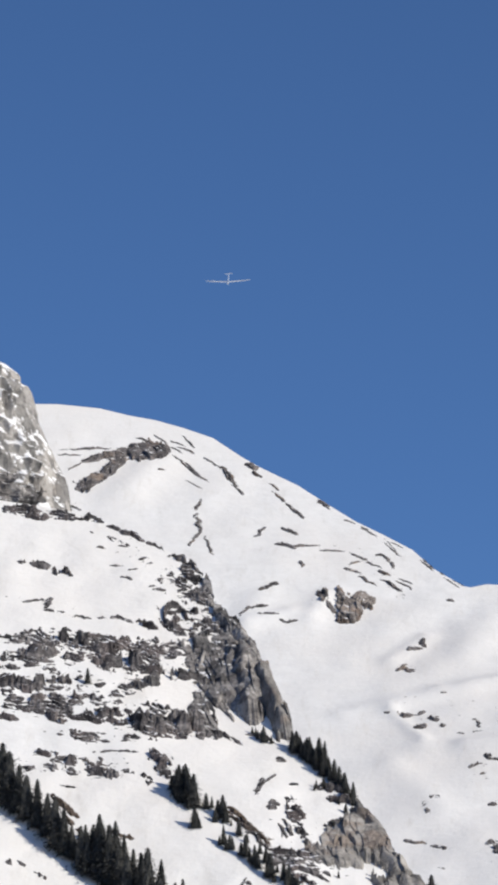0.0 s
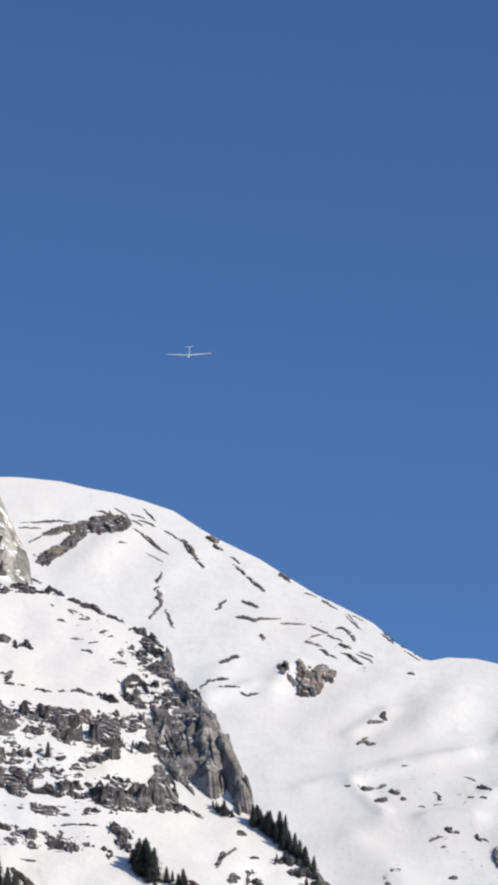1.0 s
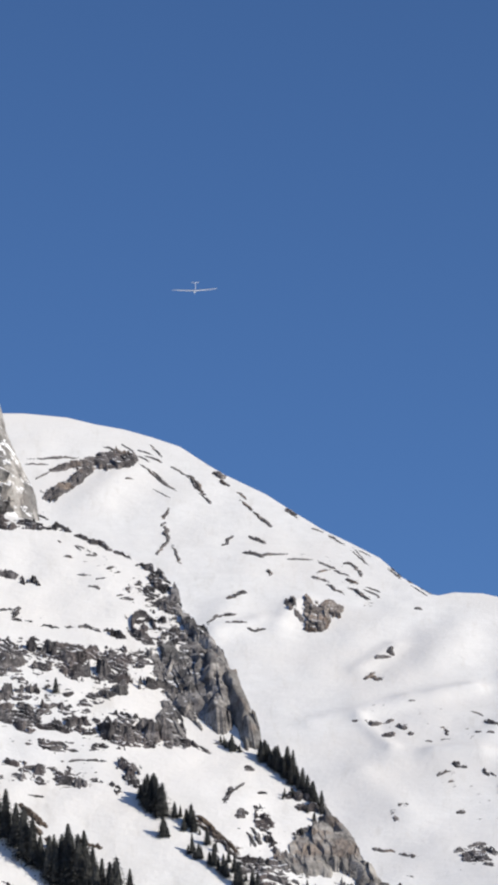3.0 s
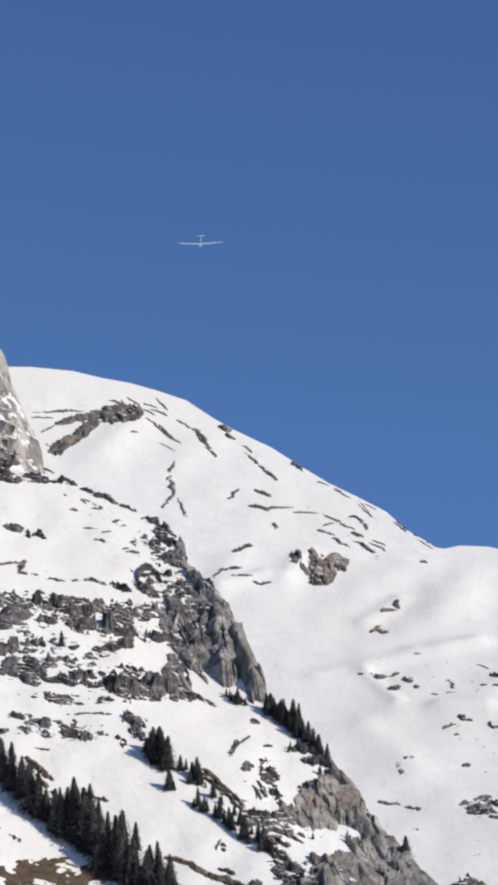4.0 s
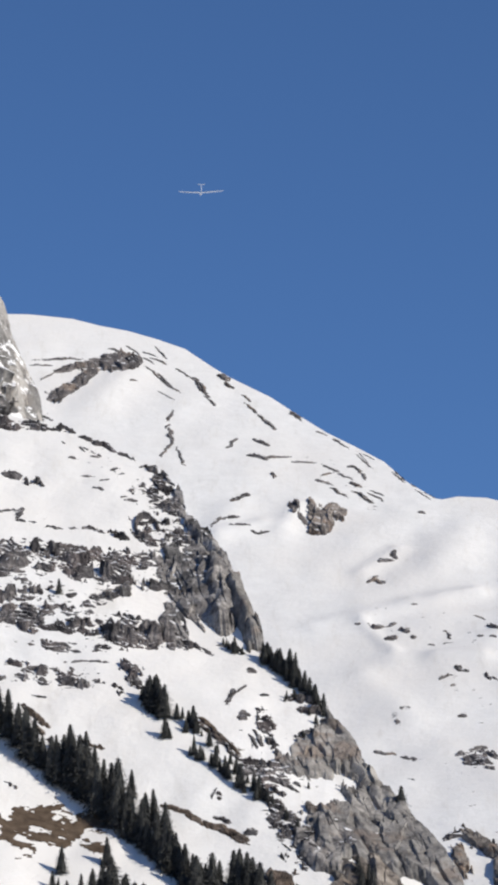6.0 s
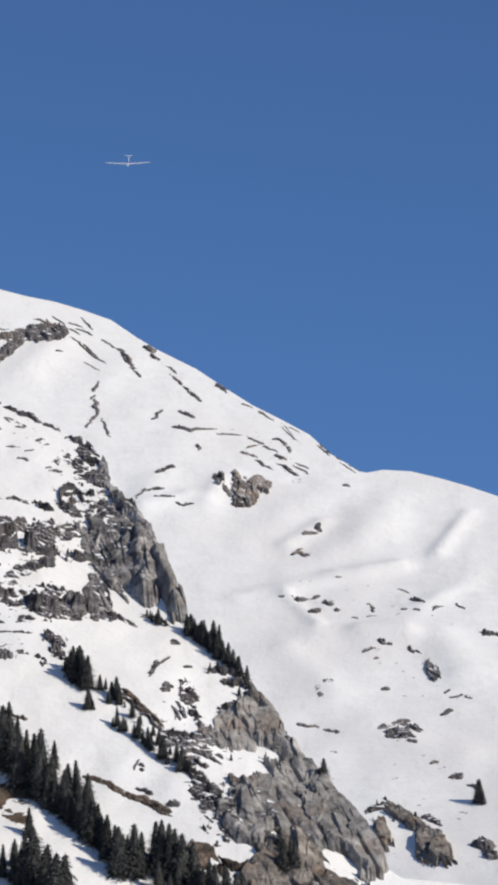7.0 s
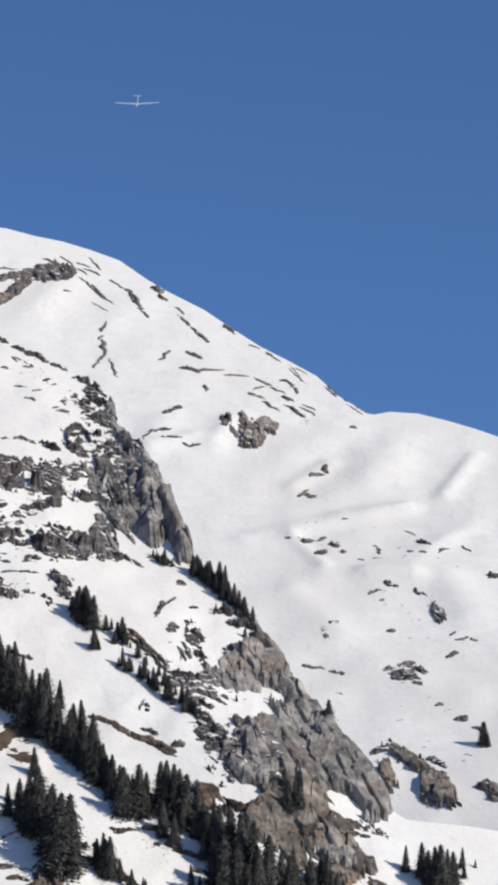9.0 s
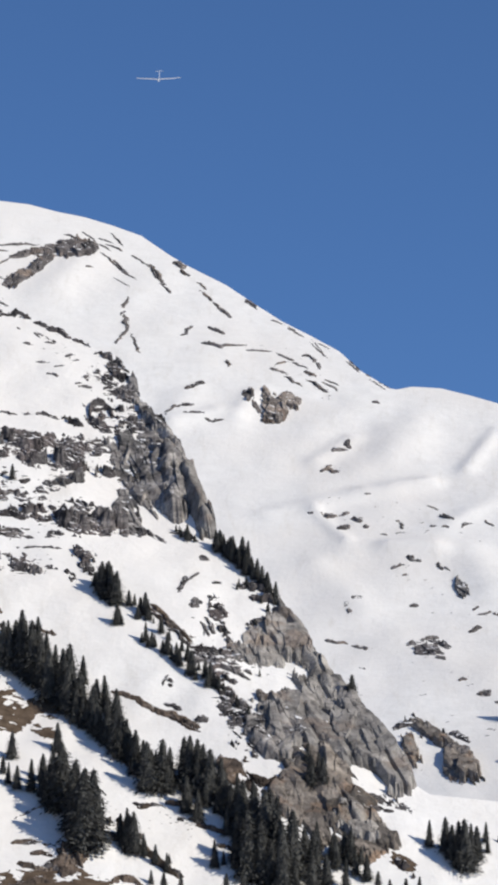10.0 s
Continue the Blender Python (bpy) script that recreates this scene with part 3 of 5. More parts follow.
def glider(m):
    g = new("glider")
    bm = bmesh.new()
    tube(bm, [(2.6, 0, 0.03, 0.03), (2.3, 0.02, 0.2, 0.22), (1.5, 0.06, 0.33, 0.42), (0.6, 0.08, 0.36, 0.46), (-0.4, 0.1, 0.27, 0.32), (-1.5, 0.12, 0.15, 0.16), (-4.2, 0.2, 0.09, 0.1), (-4.6, 0.22, 0.03, 0.04)])
    part("fuselage", bm, WHITE, g)
    bm = bmesh.new()
    tube(bm, [(1.9, 0.3, 0.05, 0.04), (1.5, 0.38, 0.22, 0.14), (0.9, 0.44, 0.24, 0.16), (0.3, 0.4, 0.1, 0.08)])
    part("canopy", bm, CANOPY, g, "dark tinted canopy")
    for side in (-1, 1):
        bm = bmesh.new()
        blade(bm, (side * 0.25, 0, 0.28), (side * 5.0, -0.05, 0.55), 1.5, 1.25, 0.3)
        blade(bm, (side * 5.0, -0.05, 0.55), (side * 8.2, -0.2, 0.8), 1.25, 0.7, 0.25)
        part("wing", bm, WHITE, g, "long slender white wing")
    bm = bmesh.new()
    blade(bm, (0, -4.1, 0.2), (0, -4.4, 2.3), 1.1, 0.8, 0.34)
    part("fin", bm, WHITE, g)
    bm = bmesh.new()
    for side in (-1, 1):
        blade(bm, (0, -4.35, 2.3), (side * 1.4, -4.45, 2.35), 0.8, 0.6, 0.18)
    part("tailplane", bm, WHITE, g)
    g.matrix_world = m
    return tagged(g, "white glider with long thin wings flying in the blue sky", "glider")


# ---- rock on the far mountain ----
ledge(FARROCK, -0.3, 2113.5, 4.5, 2107.8, 0.82, 0.30, "dark broken rock outcrop rising from the snowfield")
ledge(FARROCK, 19.1, 2088.0, 24.1, 2081.7, 0.65, 0.30, "dark broken rock outcrop rising from the snowfield")
ledge(FARROCK, 35.3, 2070.8, 42.2, 2062.7, 0.64, 0.35, "dark broken rock outcrop rising from the snowfield")
ledge(FARROCK, 50.1, 2049.2, 57.8, 2032.8, 0.79, 0.30, "dark broken rock outcrop rising from the snowfield")
ledge(FARROCK, 60.0, 2029.1, 69.8, 2014.5, 0.63, 0.40, "dark broken rock outcrop rising from the snowfield")
ledge(FARROCK, 70.8, 1824.6, 78.2, 1820.1, 1.59, 0.30, "dark broken rock outcrop rising from the snowfield")
ledge(FARROCK, 71.9, 1783.5, 74.9, 1783.2, 1.76, 0.20, "dark broken rock outcrop rising from the snowfield")
ledge(FARROCK, 109.3, 1861.6, 113.5, 1854.0, 1.02, 0.40, "dark broken rock outcrop rising from the snowfield")
ledge(FARROCK, 30.9, 2078.9, 39.9, 2053.7, 0.50, 0.40, "dark broken rock outcrop rising from the snowfield")
ledge(FARROCK, 17.7, 2091.5, 30.0, 2073.7, 0.50, 0.40, "dark broken rock outcrop rising from the snowfield")
ledge(FARROCK, -2.7, 2116.8, 3.3, 2112.8, 0.99, 0.40, "dark broken rock outcrop rising from the snowfield")
ledge(FARROCK, 54.8, 1892.7, 57.7, 1892.6, 0.83, 0.20, "dark broken rock outcrop rising from the snowfield")
ledge(FARROCK, 27.6, 1876.2, 30.0, 1875.0, 0.82, 0.20, "dark broken rock outcrop rising from the snowfield")
ledge(FARROCK, 54.2, 1857.8, 56.6, 1858.7, 1.82, 0.30, "dark broken rock outcrop rising from the snowfield")
ledge(FARROCK, 60.8, 1851.1, 63.7, 1849.2, 0.81, 0.20, "dark broken rock outcrop rising from the snowfield")
ledge(FARROCK, 68.5, 1866.9, 71.2, 1854.4, 1.21, 0.40, "dark broken rock outcrop rising from the snowfield")
ledge(FARROCK, 67.9, 1850.9, 73.4, 1851.3, 0.81, 0.30, "dark broken rock outcrop rising from the snowfield")
ledge(FARROCK, 84.1, 1882.8, 89.4, 1872.5, 1.03, 0.40, "dark broken rock outcrop rising from the snowfield")
ledge(FARROCK, 89.2, 1867.1, 94.1, 1859.1, 1.64, 0.30, "dark broken rock outcrop rising from the snowfield")
ledge(FARROCK, 84.4, 1855.1, 86.9, 1854.3, 1.21, 0.20, "dark broken rock outcrop rising from the snowfield")
ledge(FARROCK, 89.1, 1853.6, 92.9, 1852.6, 1.01, 0.20, "dark broken rock outcrop rising from the snowfield")
ledge(FARROCK, 98.2, 1853.6, 105.5, 1856.5, 1.82, 0.30, "dark broken rock outcrop rising from the snowfield")
ledge(FARROCK, 64.9, 1814.9, 70.7, 1818.7, 1.58, 0.40, "dark broken rock outcrop rising from the snowfield")
ledge(FARROCK, 72.9, 1823.1, 75.2, 1823.0, 0.99, 0.20, "dark broken rock outcrop rising from the snowfield")
ledge(FARROCK, 69.8, 1809.3, 72.1, 1809.6, 0.98, 0.20, "dark broken rock outcrop rising from the snowfield")
ledge(FARROCK, 84.5, 1816.3, 87.4, 1813.8, 1.98, 0.40, "dark broken rock outcrop rising from the snowfield")
ledge(FARROCK, 88.3, 1816.6, 90.9, 1811.3, 0.79, 0.40, "dark broken rock outcrop rising from the snowfield")
ledge(FARROCK, 42.9, 1789.7, 44.3, 1775.1, 1.36, 0.40, "dark broken rock outcrop rising from the snowfield")
ledge(FARROCK, 45.7, 1788.4, 49.2, 1787.3, 2.14, 0.30, "dark broken rock outcrop rising from the snowfield")
ledge(FARROCK, 33.1, 1754.7, 43.3, 1749.4, 1.53, 0.30, "dark broken rock outcrop rising from the snowfield")
ledge(FARROCK, 44.0, 1747.6, 53.6, 1741.0, 1.72, 0.30, "dark broken rock outcrop rising from the snowfield")
ledge(FARROCK, 74.7, 1747.7, 82.5, 1749.5, 1.54, 0.50, "dark broken rock outcrop rising from the snowfield")
ledge(FARROCK, 79.4, 1728.1, 84.2, 1726.3, 1.71, 0.40, "dark broken rock outcrop rising from the snowfield")
ledge(ROCK, 70.7, 1739.9, 77.7, 1742.8, 3.33, 0.30, "dark broken rock outcrop rising from the snowfield")
ledge(ROCK, 76.5, 1747.2, 85.8, 1737.5, 2.50, 0.35, "dark broken rock outcrop rising from the snowfield")
ledge(ROCK, 73.4, 1735.0, 83.5, 1730.6, 1.87, 0.30, "dark broken rock outcrop rising from the snowfield")
ledge(FARROCK, 98.9, 1774.6, 102.6, 1777.8, 0.98, 0.30, "dark broken rock outcrop rising from the snowfield")
ledge(FARROCK, 104.0, 1769.4, 108.2, 1772.9, 0.98, 0.30, "dark broken rock outcrop rising from the snowfield")
ledge(FARROCK, 96.7, 1754.9, 101.7, 1755.9, 1.74, 0.40, "dark broken rock outcrop rising from the snowfield")
ledge(FARROCK, 46.4, 1727.8, 51.9, 1725.3, 0.56, 0.30, "dark broken rock outcrop rising from the snowfield")
ledge(FARROCK, 96.3, 1694.3, 101.0, 1693.4, 2.05, 0.20, "dark broken rock outcrop rising from the snowfield")
ledge(FARROCK, 89.4, 1707.7, 92.3, 1707.0, 1.13, 0.40, "dark broken rock outcrop rising from the snowfield")
ledge(FARROCK, 102.0, 1687.2, 108.3, 1682.2, 1.49, 0.40, "dark broken rock outcrop rising from the snowfield")
ledge(FARROCK, 97.8, 1665.9, 102.3, 1663.6, 0.74, 0.40, "dark broken rock outcrop rising from the snowfield")
ledge(FARROCK, 121.2, 1825.8, 128.2, 1827.3, 2.81, 0.40, "dark broken rock outcrop rising from the snowfield")
ledge(FARROCK, 102.7, 1638.9, 112.4, 1626.0, 4.00, 0.40, "dark broken rock outcrop rising from the snowfield")
ledge(FARROCK, 89.6, 1709.1, 92.4, 1707.0, 1.13, 0.30, "dark broken rock outcrop rising from the snowfield")
ledge(FARROCK, 96.0, 1695.4, 101.1, 1693.3, 1.68, 0.30, "dark broken rock outcrop rising from the snowfield")
ledge(FARROCK, 100.8, 1769.8, 106.3, 1771.3, 0.98, 0.40, "dark broken rock outcrop rising from the snowfield")
ledge(FARROCK, 105.8, 1772.0, 110.6, 1768.2, 1.17, 0.50, "dark broken rock outcrop rising from the snowfield")
ledge(FARROCK, -129.4, 2146.8, -102.8, 2161.6, 3.47, 0.05, "dark broken rock outcrop rising from the snowfield")
ledge(FARROCK, -148.2, 2158.2, -113.4, 2166.4, 1.45, 0.10, "dark broken rock outcrop rising from the snowfield")
ledge(FARROCK, -145.3, 2153.1, -129.9, 2155.1, 0.83, 0.20, "dark broken rock outcrop rising from the snowfield")
ledge(FARROCK, -130.4, 2113.5, -116.3, 2133.7, 3.94, 0.00, "dark broken rock outcrop rising from the snowfield")
ledge(FARROCK, -117.7, 2131.6, -103.4, 2153.1, 3.98, 0.00, "dark broken rock outcrop rising from the snowfield")
ledge(FARROCK, -138.0, 2135.5, -129.5, 2148.2, 0.83, 0.10, "dark broken rock outcrop rising from the snowfield")
ledge(FARROCK, -128.8, 2127.2, -113.5, 2139.2, 1.43, 0.10, "dark broken rock outcrop rising from the snowfield")
ledge(FARROCK, -135.8, 2126.2, -130.1, 2118.4, 1.02, 0.10, "dark broken rock outcrop rising from the snowfield")
ledge(FARROCK, -103.1, 2181.6, -93.4, 2175.9, 1.05, 0.10, "dark broken rock outcrop rising from the snowfield")
ledge(FARROCK, -93.9, 2187.9, -84.0, 2175.5, 0.84, 0.10, "dark broken rock outcrop rising from the snowfield")
ledge(FARROCK, -80.9, 2175.8, -69.7, 2167.0, 1.04, 0.10, "dark broken rock outcrop rising from the snowfield")
ledge(FARROCK, -78.2, 2191.0, -69.8, 2172.8, 0.84, 0.10, "dark broken rock outcrop rising from the snowfield")
ledge(FARROCK, -85.0, 2167.4, -60.3, 2130.7, 1.03, 0.10, "dark broken rock outcrop rising from the snowfield")
ledge(FARROCK, -76.5, 2138.7, -63.8, 2123.4, 0.61, 0.20, "dark broken rock outcrop rising from the snowfield")
ledge(FARROCK, -66.5, 2165.7, -53.7, 2150.6, 1.04, 0.10, "dark broken rock outcrop rising from the snowfield")
ledge(FARROCK, -54.7, 2153.6, -45.0, 2126.4, 1.44, 0.10, "dark broken rock outcrop rising from the snowfield")
ledge(FARROCK, -89.0, 2141.4, -84.1, 2142.9, 1.03, 0.00, "dark broken rock outcrop rising from the snowfield")
ledge(FARROCK, -84.2, 2181.2, -74.6, 2175.3, 0.84, 0.10, "dark broken rock outcrop rising from the snowfield")
ledge(FARROCK, -26.0, 2060.4, -14.4, 2055.6, 2.17, 0.00, "dark broken rock outcrop rising from the snowfield")
ledge(FARROCK, -16.5, 2056.7, -0.3, 2063.0, 1.19, 0.00, "dark broken rock outcrop rising from the snowfield")
ledge(FARROCK, -1.5, 2056.0, 14.4, 2056.7, 1.19, 0.05, "dark broken rock outcrop rising from the snowfield")
ledge(FARROCK, 11.5, 2056.4, 23.1, 2045.1, 1.38, 0.10, "dark broken rock outcrop rising from the snowfield")
ledge(FARROCK, 13.7, 2039.5, 21.6, 2045.6, 0.98, 0.10, "dark broken rock outcrop rising from the snowfield")
ledge(FARROCK, 21.6, 2044.3, 31.1, 2035.7, 0.98, 0.10, "dark broken rock outcrop rising from the snowfield")
ledge(FARROCK, 9.9, 2034.2, 19.4, 2027.5, 1.95, 0.05, "dark broken rock outcrop rising from the snowfield")
ledge(FARROCK, 17.1, 2025.8, 27.9, 2012.9, 1.36, 0.10, "dark broken rock outcrop rising from the snowfield")
ledge(FARROCK, 25.9, 2033.9, 34.5, 2027.3, 1.37, 0.10, "dark broken rock outcrop rising from the snowfield")
ledge(FARROCK, 28.6, 2023.1, 40.4, 2008.4, 1.55, 0.05, "dark broken rock outcrop rising from the snowfield")
ledge(FARROCK, 27.6, 2051.7, 32.6, 2051.8, 1.38, 0.00, "dark broken rock outcrop rising from the snowfield")
ledge(FARROCK, 32.0, 2051.7, 36.4, 2035.1, 1.37, 0.05, "dark broken rock outcrop rising from the snowfield")
ledge(FARROCK, 35.8, 2022.3, 46.2, 2011.3, 1.16, 0.10, "dark broken rock outcrop rising from the snowfield")
ledge(FARROCK, 38.2, 2025.3, 45.8, 2018.3, 0.78, 0.10, "dark broken rock outcrop rising from the snowfield")
ledge(FARROCK, 19.2, 2089.9, 30.0, 2073.5, 1.00, 0.10, "dark broken rock outcrop rising from the snowfield")
ledge(FARROCK, 30.9, 2072.2, 40.8, 2050.7, 0.79, 0.10, "dark broken rock outcrop rising from the snowfield")
ledge(FARROCK, -12.5, 2040.2, -10.5, 2034.0, 1.17, 0.00, "dark broken rock outcrop rising from the snowfield")
ledge(FARROCK, 49.6, 1946.7, 50.6, 1953.5, 1.83, 0.00, "dark broken rock outcrop rising from the snowfield")
ledge(FARROCK, 41.2, 1941.9, 48.7, 1945.1, 1.56, 0.00, "dark broken rock outcrop rising from the snowfield")
ledge(FARROCK, 34.7, 1923.6, 40.9, 1930.5, 1.29, 0.10, "dark broken rock outcrop rising from the snowfield")
ledge(FARROCK, 38.1, 1926.9, 42.3, 1921.2, 2.32, 0.00, "dark broken rock outcrop rising from the snowfield")
ledge(FARROCK, 36.3, 1871.0, 40.1, 1874.2, 2.51, 0.00, "dark broken rock outcrop rising from the snowfield")
ledge(FARROCK, 42.3, 1856.2, 47.7, 1859.8, 2.73, 0.00, "dark broken rock outcrop rising from the snowfield")
ledge(FARROCK, 43.8, 1871.9, 47.1, 1876.5, 1.51, 0.10, "dark broken rock outcrop rising from the snowfield")
ledge(FARROCK, 47.9, 1867.1, 51.8, 1864.7, 2.24, 0.00, "dark broken rock outcrop rising from the snowfield")
ledge(FARROCK, -30.0, 2002.9, -26.1, 2011.6, 1.93, 0.00, "dark broken rock outcrop rising from the snowfield")
ledge(FARROCK, -27.3, 2010.6, -22.7, 2012.3, 1.74, 0.00, "dark broken rock outcrop rising from the snowfield")
ledge(FARROCK, -42.0, 1975.2, -36.6, 1986.9, 1.33, 0.10, "dark broken rock outcrop rising from the snowfield")
ledge(FARROCK, -37.1, 1983.4, -27.2, 1988.5, 1.52, 0.05, "dark broken rock outcrop rising from the snowfield")
ledge(FARROCK, -32.7, 1977.9, -21.4, 1977.2, 1.52, 0.10, "dark broken rock outcrop rising from the snowfield")
ledge(FARROCK, -22.8, 1974.0, -19.4, 1971.3, 1.14, 0.10, "dark broken rock outcrop rising from the snowfield")
ledge(FARROCK, -19.4, 1971.3, -12.1, 1973.8, 1.14, 0.10, "dark broken rock outcrop rising from the snowfield")
ledge(FARROCK, 62.4, 1997.4, 65.8, 1997.9, 1.35, 0.10, "dark broken rock outcrop rising from the snowfield")
ledge(FARROCK, -76.4, 2157.9, -61.6, 2132.8, 1.03, 0.05, "dark broken rock outcrop rising from the snowfield")
ledge(FARROCK, -84.8, 2174.4, -75.1, 2165.2, 0.83, 0.00, "dark broken rock outcrop rising from the snowfield")
ledge(FARROCK, -55.5, 2156.0, -49.3, 2132.4, 1.44, 0.05, "dark broken rock outcrop rising from the snowfield")
ledge(FARROCK, -49.9, 2132.3, -42.3, 2121.0, 1.23, 0.00, "dark broken rock outcrop rising from the snowfield")
ledge(FARROCK, -43.1, 2157.3, -37.4, 2151.3, 3.20, 0.00, "dark broken rock outcrop rising from the snowfield")
ledge(FARROCK, -38.0, 2151.2, -33.6, 2143.5, 1.65, 0.00, "dark broken rock outcrop rising from the snowfield")
ledge(FARROCK, -27.8, 2129.1, -19.7, 2111.7, 1.22, 0.00, "dark broken rock outcrop rising from the snowfield")
ledge(FARROCK, -20.3, 2112.3, -9.9, 2092.9, 1.62, 0.05, "dark broken rock outcrop rising from the snowfield")
ledge(FARROCK, -28.6, 2137.5, -23.5, 2128.2, 1.02, 0.00, "dark broken rock outcrop rising from the snowfield")
ledge(FARROCK, -3.3, 2120.2, 3.3, 2111.2, 1.22, 0.00, "dark broken rock outcrop rising from the snowfield")
ledge(FARROCK, 11.1, 2095.2, 18.3, 2091.2, 0.81, 0.10, "dark broken rock outcrop rising from the snowfield")
ledge(FARROCK, -22.7, 2081.8, -13.4, 2073.2, 1.60, 0.00, "dark broken rock outcrop rising from the snowfield")
ledge(FARROCK, -34.4, 2069.0, -28.7, 2083.0, 1.39, 0.00, "dark broken rock outcrop rising from the snowfield")
ledge(FARROCK, -66.8, 2063.5, -63.4, 2077.4, 1.19, 0.00, "dark broken rock outcrop rising from the snowfield")
ledge(FARROCK, -65.1, 2074.0, -68.0, 2096.6, 1.60, 0.00, "dark broken rock outcrop rising from the snowfield")
ledge(FARROCK, -67.7, 2098.0, -63.4, 2113.8, 1.21, 0.00, "dark broken rock outcrop rising from the snowfield")
ledge(FARROCK, -63.2, 2072.0, -57.0, 2044.4, 0.99, 0.00, "dark broken rock outcrop rising from the snowfield")
ledge(FARROCK, -69.5, 2056.2, -65.4, 2066.5, 0.99, 0.00, "dark broken rock outcrop rising from the snowfield")
ledge(FARROCK, 49.7, 2054.5, 57.9, 2036.2, 0.98, 0.20, "dark broken rock outcrop rising from the snowfield")
ledge(FARROCK, 57.9, 2036.2, 65.7, 2024.9, 0.98, 0.20, "dark broken rock outcrop rising from the snowfield")
ledge(FARROCK, 65.7, 2024.9, 71.7, 2016.3, 0.78, 0.30, "dark broken rock outcrop rising from the snowfield")
ledge(ROCK, 60.7, 1672.2, 70.2, 1675.9, 2.44, 0.20, "dark broken rock outcrop rising from the snowfield")
ledge(ROCK, 81.4, 1665.8, 92.0, 1656.1, 2.18, 0.20, "dark broken rock outcrop rising from the snowfield")

# ---- rock ledges on the near slope ----
ledge(ROCK, -65.3, 903.5, -62.6, 902.0, 1.06, 0.30, "grey rock ledge with snow on its top")
ledge(ROCK, -61.9, 901.0, -58.1, 902.0, 0.85, 0.40, "grey rock ledge with snow on its top")
ledge(ROCK, -41.4, 898.0, -40.4, 894.5, 1.06, 0.20, "grey rock ledge with snow on its top")
ledge(ROCK, -59.4, 891.5, -55.8, 891.5, 0.42, 0.30, "grey rock ledge with snow on its top")
ledge(EARTHROCK, -61.6, 887.5, -54.2, 879.0, 1.04, 0.40, "grey rock ledge with snow on its top")
ledge(EARTHROCK, -58.7, 881.5, -53.3, 874.5, 0.72, 0.50, "grey rock ledge with snow on its top")
ledge(EARTHROCK, -47.3, 877.0, -41.6, 874.0, 0.83, 0.40, "grey rock ledge with snow on its top")
ledge(ROCK, -69.0, 863.5, -66.5, 862.0, 1.22, 0.30, "grey rock ledge with snow on its top")
ledge(ROCK, -63.4, 861.5, -60.3, 860.5, 0.81, 0.40, "grey rock ledge with snow on its top")
ledge(ROCK, -66.7, 864.0, -64.8, 863.5, 0.61, 0.50, "grey rock ledge with snow on its top")
ledge(ROCK, -13.7, 901.0, -15.5, 894.0, 0.63, 0.10, "grey rock ledge with snow on its top")
ledge(ROCK, -12.6, 890.5, -10.8, 890.0, 0.94, 0.20, "grey rock ledge with snow on its top")
ledge(ROCK, -8.0, 890.0, -4.8, 889.0, 1.26, 0.40, "grey rock ledge with snow on its top")
ledge(ROCK, -9.8, 885.5, -8.6, 879.5, 0.73, 0.20, "grey rock ledge with snow on its top")
ledge(ROCK, -6.7, 885.0, -4.3, 876.5, 1.25, 0.30, "grey rock ledge with snow on its top")
ledge(ROCK, -11.2, 909.0, -8.9, 909.0, 0.64, 0.30, "grey rock ledge with snow on its top")
ledge(ROCK, -2.3, 900.5, 4.0, 900.0, 1.06, 0.40, "grey rock ledge with snow on its top")
ledge(ROCK, -12.2, 872.5, -2.5, 872.0, 1.03, 0.40, "grey rock ledge with snow on its top")
ledge(ROCK, -12.2, 870.5, -0.1, 863.0, 1.02, 0.40, "grey rock ledge with snow on its top")
ledge(EARTHROCK, -22.3, 887.5, -12.2, 873.5, 0.83, 0.30, "grey rock ledge with snow on its top")
ledge(ROCK, -54.9, 1002.0, -52.0, 1001.0, 0.71, 0.30, "grey rock ledge with snow on its top")
ledge(ROCK, -50.9, 1000.0, -45.1, 996.5, 1.18, 0.15, "grey rock ledge with snow on its top")
ledge(ROCK, -54.4, 997.5, -48.2, 993.0, 0.47, 0.50, "grey rock ledge with snow on its top")
ledge(ROCK, -56.6, 991.0, -54.6, 990.5, 0.58, 0.50, "grey rock ledge with snow on its top")
ledge(ROCK, -75.0, 978.5, -63.9, 980.5, 1.62, 0.25, "grey rock ledge with snow on its top")
ledge(ROCK, -67.6, 977.5, -62.5, 977.0, 1.84, 0.25, "grey rock ledge with snow on its top")
ledge(ROCK, -73.8, 962.0, -66.4, 964.5, 0.57, 0.40, "grey rock ledge with snow on its top")
ledge(ROCK, -67.2, 960.5, -65.4, 966.0, 0.91, 0.40, "grey rock ledge with snow on its top")
ledge(ROCK, -68.1, 959.5, -61.7, 960.0, 0.57, 0.50, "grey rock ledge with snow on its top")
ledge(ROCK, -60.6, 959.0, -56.1, 958.5, 0.68, 0.40, "grey rock ledge with snow on its top")
ledge(ROCK, -55.4, 959.5, -45.3, 959.5, 0.90, 0.45, "grey rock ledge with snow on its top")
ledge(ROCK, -42.0, 974.0, -38.9, 974.0, 0.69, 0.30, "grey rock ledge with snow on its top")
ledge(ROCK, -52.2, 983.5, -49.7, 983.0, 0.35, 0.30, "grey rock ledge with snow on its top")
ledge(ROCK, -49.9, 978.5, -47.4, 977.0, 0.58, 0.40, "grey rock ledge with snow on its top")
ledge(ROCK, -77.1, 944.5, -73.2, 945.5, 1.11, 0.50, "grey rock ledge with snow on its top")
